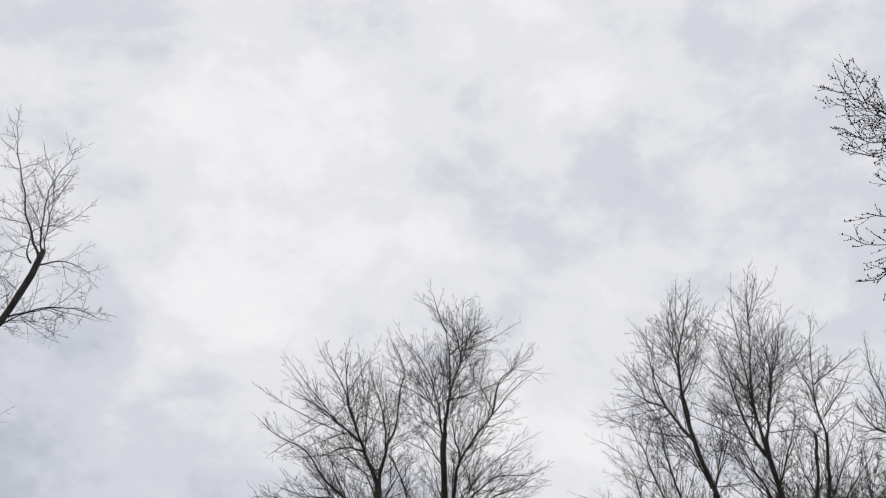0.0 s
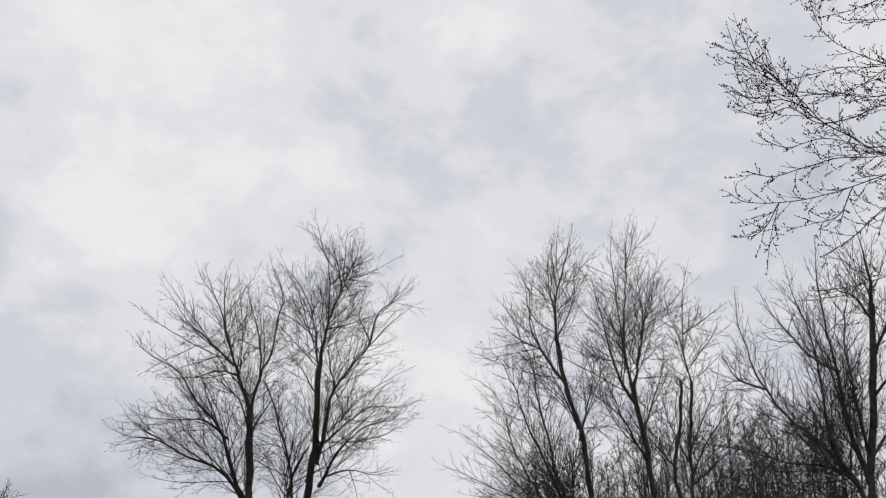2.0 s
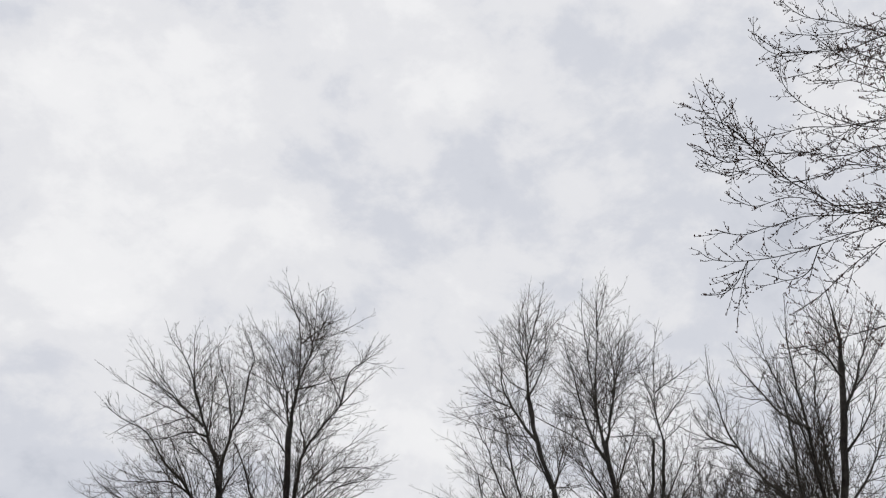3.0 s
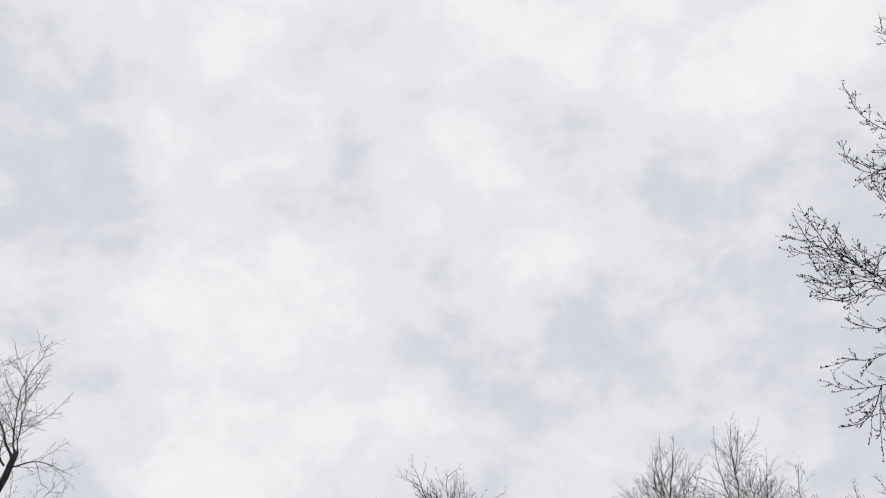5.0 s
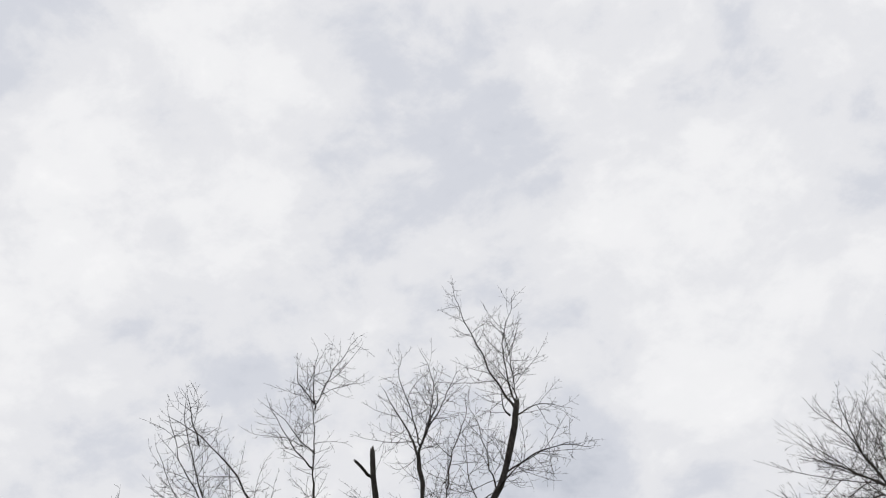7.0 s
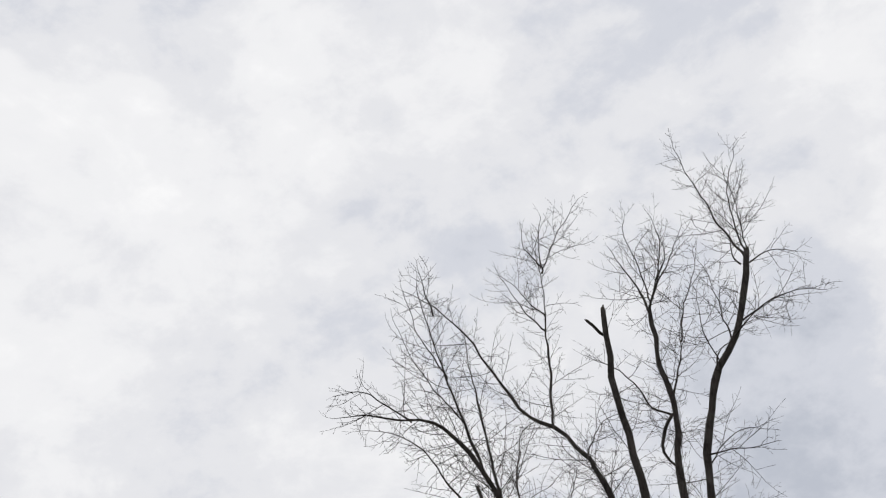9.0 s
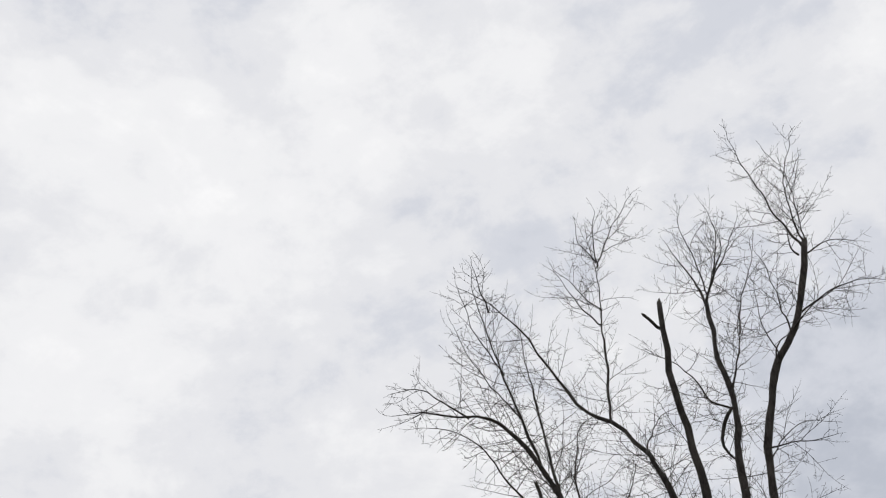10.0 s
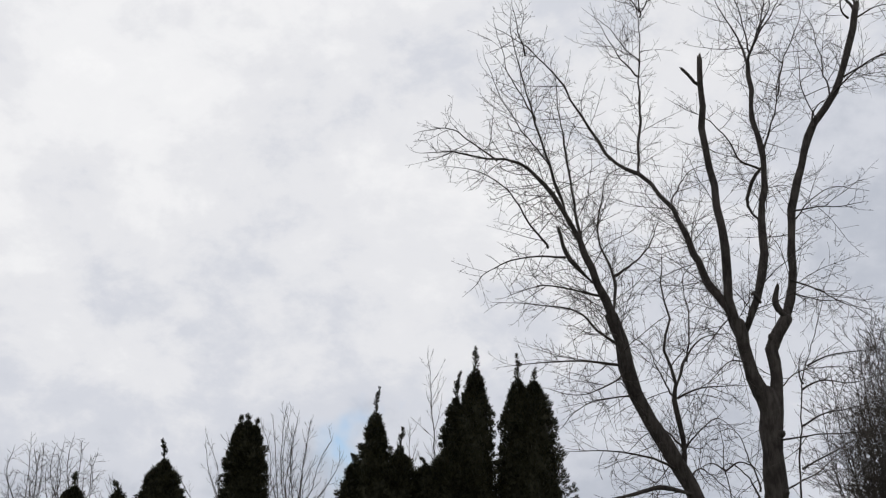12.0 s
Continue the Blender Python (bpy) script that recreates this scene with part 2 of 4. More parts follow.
def limb(tree, r0, r1, *points, name="limb", broken=False, twigs=None, rise=None):
    """One stem of a tree, from metres beside its foot, and the twigs that grow along it."""
    rnd, kind = tree["rnd"], tree["kind"]
    r0, r1 = r0 * kind["bole"], r1 * kind["bole"]
    thick = r0 > 0.03
    if not broken and name == "limb" and (r1 < 0.016 or r1 < 0.022 and r0 < 0.045):
        r1 = kind["fine"] * 1.4
    line = spline(points, max(0.035, min(0.3, r0 * 3)))
    n = len(line)
    knobs = min(r0, 0.06) * 0.85 if thick else kind["sway"]
    for i in range(1, n - 1):
        p = line[i]
        line[i] = p + Vector((noise.noise(p * 2.3) + 0.5 * noise.noise(p * 5.5), noise.noise(p * 2.3 + Vector((9, 0, 0))), 0)) * knobs
    radii = []
    for i in range(n):
        s = i / (n - 1)
        radii.append((r0 + (r1 - r0) * s ** kind["taper"]) * (1 + (0.10 * noise.noise(line[i] * 4) if thick else 0)))
    if points[0][2] < 0:
        radii[0] *= 1.5
    elif thick and kind["swell"]:
        for i, grown in enumerate((0.35, 0.62, 0.84, 0.95)):
            radii[min(i, n - 1)] *= grown
    if thick and not broken:
        ahead = (line[-1] - line[-2]).normalized() * radii[-1]
        line += [line[-1] + ahead * 0.5, line[-1] + ahead * 0.8]
        radii += [radii[-1] * 0.8, radii[-1] * 0.4]
    verts, faces = [], []
    tube(verts, faces, line, radii, 10 if r0 > 0.08 else 7 if thick else 5, rough=0.42 if thick else 0)
    ob = mesh_part(name, verts, faces, kind["bark"], tree["top"])
    if broken:
        splinter(ob, line, radii[-1], rnd)
    total = sum((b - a).length for a, b in zip(line, line[1:]))
    density = kind["density"] if twigs is None else twigs
    if rise is None:
        rise = kind["rise"] * (2.2 if line[0].z > kind["high"] else 1)
    slim = max(kind["slim"], min(1.0, r0 / 0.045))
    count = int(total * density * slim ** 0.5 + 0.5)
    low = 0.06 if name == "limb" else 0.35
    turn = rnd.uniform(0, 6.28)
    for k in range(count):
        turn += 2.4 + rnd.uniform(-0.6, 0.6)
        s = low + (1 - low) * (k + rnd.random()) / count
        i = min(n - 2, int(s * (n - 1)))
        w = line[i + 1] - line[i]
        size = kind["shoot"] * rnd.uniform(0.35, 1.15) * (1.15 - kind["tip"] * s) * slim
        shoot(tree, line[i].copy(), lean(w, rnd.uniform(*kind["angle"]), rnd, turn), size, min(radii[i] * 0.6, kind["twig"]), 0, rise)
    if not broken and name == "limb":
        shoot(tree, line[-1].copy(), line[-1] - line[-2], kind["shoot"] * rnd.uniform(0.09, 0.17), max(r1, kind["fine"]), 1, rise * 0.5)


def splinter(ob, line, r, rnd):
    """The torn top of a stem that has snapped off: a few upright splinters of bare wood."""
    verts, faces = [], []
    up = (line[-1] - line[-2]).normalized()
    a = up.orthogonal().normalized()
    b = up.cross(a)
    for k in range(6):
        turn = 2 * math.pi * k / 6 + rnd.uniform(-0.3, 0.3)
        c = line[-1] + (a * math.cos(turn) + b * math.sin(turn)) * r * 0.55
        h = r * rnd.uniform(0.4, 2.6)
        tube(verts, faces, [c - up * r * 0.3, c + up * h * 0.4, c + up * h], [r * 0.42, r * 0.34, r * 0.06], 5)
    mesh_part("torn_end", verts, faces, WOOD, ob, "torn splintered wood where the stem snapped")


def finish_tree(tree):
    mesh_part("crown", tree["verts"], tree["faces"], TWIG, tree["top"], "fine bare twigs", kind="stuff")
    if tree["bud_verts"]:
        mesh_part("budding", tree["bud_verts"], tree["bud_faces"], BUD, tree["top"], "small swollen reddish-brown spring buds", smooth=False, kind="stuff")


def tree_kind(name, label, seed, group="", bark=GREY_BARK, density=3.2, shoot=1.0, twig=0.012, fine=0.0035, wander=0.10, rise=0.06, gap=0.2, ratio=0.5, least=0.1, slender=0.005,
              fork=(25, 48), buds=0.0, bud_level=1, bud_size=0.01, angle=(25, 65), taper=0.6, tip=0.98, slim=0.58, swell=False, sway=0.03, high=99.0, bole=1.0):
    return {"name": name, "label": label, "seed": seed, "group": group, "bark": bark, "density": density, "shoot": shoot, "twig": twig, "fine": fine, "wander": wander, "rise": rise,
            "gap": gap, "ratio": ratio, "least": least, "slender": slender, "fork": fork, "buds": buds, "bud_level": bud_level, "bud_size": bud_size, "angle": angle, "taper": taper,
            "tip": tip, "slim": slim, "swell": swell, "sway": sway, "high": high, "bole": bole}


FAR = "bare trees behind the lawn"
TREE_KINDS = {
    "broken_maple": tree_kind("maple_tree", "old bare maple with two trunks and snapped-off limbs", 11, bark=BARK, density=10.2, shoot=1.6, twig=0.010, fine=0.0029, wander=0.105, rise=0.022, gap=0.1, ratio=0.55, least=0.07, slender=0.0034, fork=(32, 68), buds=0.1, bud_level=2, bud_size=0.005, angle=(35, 80), tip=0.8, slim=0.7, swell=True, sway=0.05, high=9.2),
    "grey_willow": tree_kind("bare_tree", "spreading bare grey tree with low drooping side limbs", 21, FAR, density=7.2, shoot=2.9, twig=0.017, fine=0.0032, wander=0.07, rise=0.045, buds=0.1, bud_level=2, bud_size=0.009, angle=(24, 58), tip=1.02, gap=0.125, ratio=0.66, least=0.08, slender=0.0048, bole=0.86),
    "tall_ash": tree_kind("bare_tree", "tall bare grey tree with a high open crown", 22, FAR, density=7.2, shoot=2.9, twig=0.017, fine=0.0032, wander=0.07, rise=0.045, buds=0.08, bud_level=2, bud_size=0.009, angle=(24, 58), tip=1.02, gap=0.125, ratio=0.66, least=0.08, slender=0.0048, bole=0.86),
    "leaning_maple": tree_kind("bare_tree", "bare tree with many leaning stems fanning outwards", 23, FAR, density=7.2, shoot=2.9, twig=0.017, fine=0.0032, wander=0.07, rise=0.045, angle=(24, 58), tip=1.02, gap=0.125, ratio=0.66, least=0.08, slender=0.0048, bole=0.86),
    "forked_maple": tree_kind("bare_tree", "bare forked tree with steep upright branches", 24, FAR, density=7.2, shoot=2.9, twig=0.017, fine=0.0032, wander=0.07, rise=0.045, angle=(24, 58), tip=1.02, gap=0.125, ratio=0.66, least=0.08, slender=0.0048, bole=0.86),
    "topped_tree": tree_kind("bare_tree", "bare tree with a cut-off stem and tangled side growth", 25, FAR, density=9.0, shoot=2.5, twig=0.014, fine=0.0034, wander=0.07, rise=0.05, angle=(25, 65), tip=0.95, gap=0.125, ratio=0.62, least=0.08, slender=0.0042, bole=0.86),
    "dense_maple": tree_kind("bare_tree", "dark bare tree with a dense crown of upright limbs", 26, FAR, density=10, shoot=2.2, twig=0.016, fine=0.0031, wander=0.075, rise=0.065, gap=0.115, angle=(18, 52), tip=0.97, ratio=0.62, least=0.08, bole=0.86),
    "budding_maple": tree_kind("maple_tree", "bare maple with swollen red buds on long side branches", 31, bark=BARK, density=17, shoot=0.54, twig=0.004, fine=0.0021, wander=0.075, rise=0.035, gap=0.05, ratio=0.55, least=0.035, slender=0.004, fork=(28, 55), buds=0.85, bud_level=0, bud_size=0.0085, angle=(22, 52), tip=0.8, slim=1.0, sway=0.012),
}

broken_maple = start_tree(TREE_KINDS['broken_maple'], (-0.80, 17.98, 0))
limb(broken_maple, 0.182, 0.152, (0.00, 0.00, -0.05), (0.00, 0.00, 1.98), (0.00, 0.00, 3.97), (0.02, 0.00, 4.44), (0.02, 0.00, 5.08), (-0.01, -0.00, 5.58), name='trunk', twigs=0.5)
limb(broken_maple, 0.152, 0.091, (0.02, 0.00, 4.84), (-0.02, -0.03, 5.36), (-0.18, -0.07, 5.86), (-0.32, -0.10, 6.31), (-0.36, -0.12, 6.65), name='trunk', twigs=0.3)
limb(broken_maple, 0.092, 0.010, (-0.16, -0.11, 5.83), (-0.32, 0.02, 6.36), (-0.51, 0.16, 6.97), (-0.79, 0.26, 7.43), (-0.92, 0.33, 7.78), (-1.03, 0.39, 8.09), (-1.15, 0.45, 8.44), (-1.33, 0.52, 8.79), (-1.84, 0.63, 9.48), (-2.21, 0.67, 9.73), (-2.79, 0.80, 10.74), (-3.29, 0.89, 11.67), (-3.60, 0.92, 12.06), (-4.01, 0.93, 12.46), (-4.38, 0.92, 12.74))
limb(broken_maple, 0.092, 0.039, (-0.36, -0.12, 6.32), (-0.45, -0.21, 7.00), (-0.46, -0.30, 7.76), (-0.57, -0.41, 8.73), (-0.65, -0.48, 9.31), (-0.67, -0.60, 10.36), (-0.66, -0.64, 10.79), broken=True, twigs=1.0)
limb(broken_maple, 0.028, 0.025, (-0.69, -0.45, 10.42), (-0.82, -0.51, 10.54), (-0.93, -0.57, 10.67), broken=True, twigs=0.6)
limb(broken_maple, 0.082, 0.033, (-0.33, -0.12, 6.36), (-0.07, -0.02, 7.07), (0.08, 0.06, 7.75), (0.06, 0.12, 8.32), (0.18, 0.24, 9.38), (0.04, 0.30, 10.11), (0.02, 0.40, 11.17), twigs=9)
limb(broken_maple, 0.032, 0.011, (0.02, 0.40, 11.07), (-0.12, 0.54, 11.68), (-0.37, 0.69, 12.33), (-0.52, 0.77, 12.73), twigs=10)
limb(broken_maple, 0.028, 0.007, (0.02, 0.40, 11.17), (0.26, 0.33, 11.72), (0.45, 0.26, 12.17), (0.36, 0.21, 12.53), twigs=10)
limb(broken_maple, 0.025, 0.011, (0.18, 0.21, 9.42), (0.29, 0.30, 9.93), (0.40, 0.35, 10.21), (0.41, 0.39, 10.45), (0.60, 0.52, 11.20), twigs=10)
limb(broken_maple, 0.032, 0.028, (0.03, 0.20, 8.35), (-0.13, 0.16, 8.58), (-0.05, 0.13, 8.94), (0.11, 0.10, 9.15))
limb(broken_maple, 0.021, 0.007, (0.10, 0.20, 9.19), (-0.17, -0.00, 9.27), (-0.35, -0.28, 9.60), (-0.69, -0.59, 9.84), (-1.03, -0.88, 9.94))
limb(broken_maple, 0.121, 0.091, (0.05, 0.00, 4.84), (0.07, 0.03, 5.37), (0.11, 0.06, 5.83), (0.13, 0.08, 6.26), (0.33, 0.11, 6.73), name='trunk', twigs=0.3)
limb(broken_maple, 0.078, 0.050, (0.12, 0.11, 6.22), (0.26, 0.14, 6.57), (0.45, 0.21, 7.27), (0.50, 0.29, 8.25), (0.64, 0.36, 9.00), (0.96, 0.44, 9.96), (1.30, 0.49, 10.48), (1.57, 0.54, 11.22), (1.69, 0.57, 11.63), (1.77, 0.59, 12.05), broken=True, twigs=1.6)
limb(broken_maple, 0.085, 0.030, (0.36, 0.09, 6.74), (0.25, 0.08, 6.88), (0.21, 0.07, 7.04), (0.235, 0.07, 7.22), broken=True, twigs=0)
limb(broken_maple, 0.105, 0.060, (0.20, 0.08, 6.33), (0.15, 0.06, 6.41), (0.11, 0.03, 6.46), name='burl', twigs=0)
limb(broken_maple, 0.125, 0.062, (0.05, -0.02, 4.86), (0.10, -0.05, 4.94), (0.15, -0.07, 5.0), name='burl', twigs=0)
limb(broken_maple, 0.110, 0.050, (0.08, -0.02, 4.10), (0.11, -0.05, 4.14), (0.15, -0.07, 4.18), name='burl', twigs=0)
limb(broken_maple, 0.060, 0.030, (-0.01, -0.05, 6.95), (-0.07, -0.08, 7.02), (-0.12, -0.08, 7.10), broken=True, twigs=2)
limb(broken_maple, 0.025, 0.018, (0.94, 0.32, 9.86), (0.94, 0.35, 10.12), (1.03, 0.38, 10.27), (1.27, 0.41, 10.38), twigs=0.5)
limb(broken_maple, 0.028, 0.007, (1.74, 0.58, 11.92), (1.45, 0.74, 12.71), (1.26, 0.89, 13.38), (1.10, 1.01, 13.99), (0.97, 1.11, 14.46), (0.92, 1.22, 15.07))
limb(broken_maple, 0.021, 0.007, (1.76, 0.59, 11.98), (1.65, 0.49, 12.69), (1.70, 0.36, 13.29), (1.81, 0.29, 13.57), (1.96, 0.18, 14.01))
limb(broken_maple, 0.014, 0.007, (1.79, 0.59, 11.96), (1.79, 0.68, 12.71), (1.76, 0.78, 13.25), (1.72, 0.87, 13.74), (1.47, 1.01, 14.33))
limb(broken_maple, 0.021, 0.011, (1.63, 0.50, 11.78), (1.53, 0.37, 11.86), (1.52, 0.11, 12.10), (1.52, 0.00, 12.20))
limb(broken_maple, 0.018, 0.007, (1.76, 0.58, 11.82), (2.18, 0.74, 12.07), (2.64, 0.93, 12.06))
limb(broken_maple, 0.018, 0.007, (1.48, 0.51, 10.76), (1.95, 0.07, 10.81), (2.46, -0.39, 10.66), (2.74, -0.69, 10.43))
limb(broken_maple, 0.018, 0.007, (0.55, 0.22, 8.46), (0.89, -0.05, 8.39), (1.26, -0.34, 8.26), (1.55, -0.60, 8.20))
limb(broken_maple, 0.018, 0.007, (0.44, 0.01, 7.30), (0.75, -0.31, 7.05), (1.11, -0.75, 6.68), (1.49, -1.20, 6.40))
limb(broken_maple, 0.014, 0.007, (0.47, 0.01, 7.08), (0.82, 0.43, 7.09), (1.22, 0.87, 7.15), (1.46, 1.21, 7.01))
limb(broken_maple, 0.167, 0.102, (-0.70, -0.26, -0.05), (-0.90, -0.34, 1.97), (-1.00, -0.37, 3.94), (-1.23, -0.46, 4.50), (-1.62, -0.59, 5.15), (-1.94, -0.72, 5.93), (-2.10, -0.83, 6.67), name='trunk', twigs=0.8)
limb(broken_maple, 0.096, 0.011, (-1.90, -0.79, 5.82), (-2.03, -0.93, 6.36), (-2.09, -1.01, 6.69), (-2.22, -1.12, 7.07), (-2.39, -1.26, 7.51), (-2.53, -1.37, 7.92), (-2.79, -1.54, 8.38), (-3.05, -1.68, 8.66), (-3.24, -1.78, 8.84), (-3.69, -2.01, 8.84), (-4.14, -2.25, 8.91), (-4.55, -2.48, 8.84))
limb(broken_maple, 0.039, 0.007, (-2.41, -0.98, 7.47), (-2.58, -0.90, 8.19), (-2.70, -0.79, 9.08), (-2.89, -0.67, 10.12), (-2.93, -0.58, 10.88))
limb(broken_maple, 0.032, 0.007, (-2.68, -1.24, 8.21), (-2.84, -1.47, 8.82), (-3.03, -1.75, 9.55), (-3.18, -2.02, 10.28), (-3.26, -2.20, 10.77), (-3.24, -2.29, 11.10))
limb(broken_maple, 0.032, 0.011, (-2.07, -0.82, 6.71), (-2.09, -0.65, 7.34), (-2.33, -0.50, 7.99), (-2.29, -0.28, 8.77), (-2.20, -0.15, 9.19), (-1.88, 0.02, 9.44))
limb(broken_maple, 0.028, 0.007, (-2.06, -0.82, 7.28), (-1.75, -0.32, 7.69), (-1.55, 0.20, 8.31), (-1.48, 0.48, 8.69))
limb(broken_maple, 0.039, 0.032, (-2.33, -0.97, 7.15), (-2.55, -1.04, 7.39), (-2.72, -1.11, 7.63), (-2.80, -1.16, 7.97), broken=True, twigs=1)
limb(broken_maple, 0.021, 0.007, (-2.71, -1.14, 7.53), (-3.04, -1.55, 7.43), (-3.36, -1.97, 7.25), (-3.61, -2.40, 6.90), (-3.70, -2.63, 6.66))
limb(broken_maple, 0.028, 0.007, (-1.97, -0.80, 6.16), (-2.24, -1.11, 6.39), (-2.50, -1.42, 6.61), (-2.91, -1.81, 6.61), (-3.42, -2.34, 6.53))
limb(broken_maple, 0.028, 0.007, (-1.93, -0.80, 5.92), (-2.43, -0.59, 6.07), (-3.26, -0.30, 6.17), (-3.93, -0.10, 6.19))
limb(broken_maple, 0.025, 0.007, (-2.23, -0.85, 6.98), (-2.52, -1.29, 6.95), (-2.89, -1.88, 6.88), (-3.22, -2.50, 6.55))
limb(broken_maple, 0.021, 0.007, (-2.98, -1.10, 7.71), (-3.20, -1.61, 8.08), (-3.48, -2.17, 8.42), (-3.78, -2.60, 8.45), (-4.01, -2.93, 8.38))
limb(broken_maple, 0.018, 0.007, (-3.59, -1.77, 8.91), (-3.82, -2.17, 9.04), (-4.05, -2.57, 9.12), (-4.36, -3.05, 8.91))
limb(broken_maple, 0.032, 0.007, (-1.77, 0.14, 9.25), (-1.75, 0.30, 10.23), (-1.74, 0.47, 11.35), (-1.74, 0.59, 12.16), (-1.81, 0.67, 12.77), (-1.85, 0.73, 13.26))
limb(broken_maple, 0.014, 0.007, (-1.70, 0.55, 12.44), (-1.50, 0.73, 12.97), (-1.27, 0.92, 13.50), (-0.94, 1.14, 14.12))
limb(broken_maple, 0.014, 0.007, (-1.75, 0.54, 11.49), (-1.97, 0.35, 11.71), (-2.19, 0.13, 11.97), (-2.43, -0.07, 12.14))
limb(broken_maple, 0.018, 0.007, (-1.26, -0.10, 8.55), (-1.20, 0.15, 8.92), (-0.96, 0.56, 9.45), (-0.67, 0.86, 9.64))
limb(broken_maple, 0.064, 0.014, (-1.19, -0.40, 4.41), (-1.17, -0.53, 4.87), (-1.24, -0.70, 5.40), (-1.23, -0.77, 5.63), (-1.35, -0.93, 6.09), (-1.24, -1.04, 6.51), (-1.31, -1.20, 7.01), (-1.28, -1.31, 7.40), twigs=3)
limb(broken_maple, 0.032, 0.007, (-1.23, -0.60, 5.63), (-1.13, -0.20, 6.14), (-0.93, 0.16, 6.52), (-0.54, 0.57, 6.69), twigs=3)
limb(broken_maple, 0.021, 0.007, (-1.22, -0.60, 5.46), (-0.87, -0.83, 5.53), (-0.30, -1.22, 5.46))
limb(broken_maple, 0.018, 0.007, (-1.08, -0.58, 5.99), (-0.98, -0.79, 6.61), (-1.02, -0.98, 7.14), (-0.84, -1.06, 7.36))
limb(broken_maple, 0.025, 0.007, (-1.27, -0.50, 4.47), (-1.61, -0.86, 4.57), (-1.95, -1.22, 4.61), (-2.58, -1.94, 4.52))
limb(broken_maple, 0.049, 0.018, (-1.10, -0.48, 4.12), (-1.48, -0.80, 4.18), (-1.83, -1.09, 4.05), (-2.23, -1.46, 3.90))
limb(broken_maple, 0.018, 0.007, (0.12, 0.00, 4.92), (0.59, -0.47, 4.89), (1.10, -1.02, 4.80), (1.49, -1.50, 4.74), twigs=2)
limb(broken_maple, 0.021, 0.007, (-0.21, -0.01, 4.05), (-0.49, 0.55, 4.62), (-0.67, 0.72, 4.74), (-0.86, 0.95, 4.61), twigs=2)
limb(broken_maple, 0.018, 0.007, (-1.75, -0.77, 5.49), (-2.23, -0.37, 5.56), (-2.73, 0.04, 5.54), (-3.18, 0.49, 5.30))
limb(broken_maple, 0.018, 0.007, (-1.90, -0.79, 5.86), (-2.12, -0.99, 5.62), (-2.54, -1.33, 5.41), (-2.85, -1.58, 5.45))
limb(broken_maple, 0.018, 0.007, (0.10, 0.00, 4.20), (0.54, 0.33, 4.47), (0.95, 0.65, 4.84), (1.52, 1.00, 5.05), twigs=2)
limb(broken_maple, 0.018, 0.007, (1.25, 0.41, 10.40), (1.18, 0.73, 11.17), (1.09, 0.99, 11.85), (0.95, 1.22, 12.43), twigs=10)
limb(broken_maple, 0.014, 0.007, (1.00, 0.42, 10.00), (0.83, 0.08, 10.30), (0.78, -0.25, 10.63), (0.85, -0.58, 10.93), twigs=10)
limb(broken_maple, 0.018, 0.007, (1.30, 0.41, 10.45), (1.60, 0.01, 10.55), (2.00, -0.48, 10.53), (2.30, -0.85, 10.44), twigs=6)
limb(broken_maple, 0.014, 0.007, (0.55, 0.12, 8.27), (0.86, 0.39, 8.71), (1.21, 0.61, 8.95), (1.55, 0.80, 8.94), twigs=6)
limb(broken_maple, 0.018, 0.007, (-1.32, -0.41, 5.55), (-1.56, 0.01, 6.08), (-1.81, 0.35, 6.53), (-2.10, 0.59, 6.80))
limb(broken_maple, 0.018, 0.007, (-1.20, -0.40, 4.73), (-0.92, -0.65, 4.99), (-0.66, -0.84, 5.10), (-0.43, -1.03, 4.90))
limb(broken_maple, 0.018, 0.007, (-1.23, -0.40, 4.81), (-1.55, -0.01, 5.14), (-1.84, 0.24, 5.12), (-2.16, 0.58, 4.93))
limb(broken_maple, 0.018, 0.007, (-0.20, -0.01, 4.20), (-0.39, 0.41, 4.84), (-0.63, 0.68, 5.24), (-0.90, 0.84, 5.19))
limb(broken_maple, 0.014, 0.007, (-0.24, -0.01, 6.09), (-0.50, -0.27, 6.04), (-0.73, -0.58, 5.73), (-0.87, -0.96, 5.25))
limb(broken_maple, 0.014, 0.007, (-0.46, -0.13, 6.76), (-0.68, 0.14, 6.58), (-0.97, 0.44, 6.42), (-1.22, 0.71, 6.23))
limb(broken_maple, 0.018, 0.007, (-1.16, -0.49, 4.32), (-1.00, -0.07, 4.54), (-0.82, 0.41, 4.44), (-0.63, 0.96, 4.27))
limb(broken_maple, 0.014, 0.007, (0.13, 0.01, 5.65), (0.41, 0.42, 5.99), (0.74, 0.78, 6.14), (1.14, 1.21, 6.22))
limb(broken_maple, 0.018, 0.007, (0.08, 0.30, 11.26), (-0.04, 0.47, 12.03), (-0.19, 0.63, 12.85), (-0.15, 0.80, 13.42), twigs=8)
limb(broken_maple, 0.018, 0.007, (0.11, 0.30, 11.31), (0.31, 0.17, 11.90), (0.37, 0.03, 12.48), (0.28, -0.10, 12.74), twigs=8)
limb(broken_maple, 0.018, 0.007, (0.20, 0.30, 11.56), (0.57, 0.45, 12.23), (0.80, 0.60, 12.84), twigs=8)
limb(broken_maple, 0.018, 0.007, (0.44, 0.30, 10.45), (0.62, 0.50, 11.25), (0.86, 0.70, 11.97), (0.97, 0.90, 12.57), twigs=8)
limb(broken_maple, 0.018, 0.007, (-1.72, 0.55, 12.33), (-1.70, 0.43, 12.95), (-1.60, 0.30, 13.39), twigs=3)
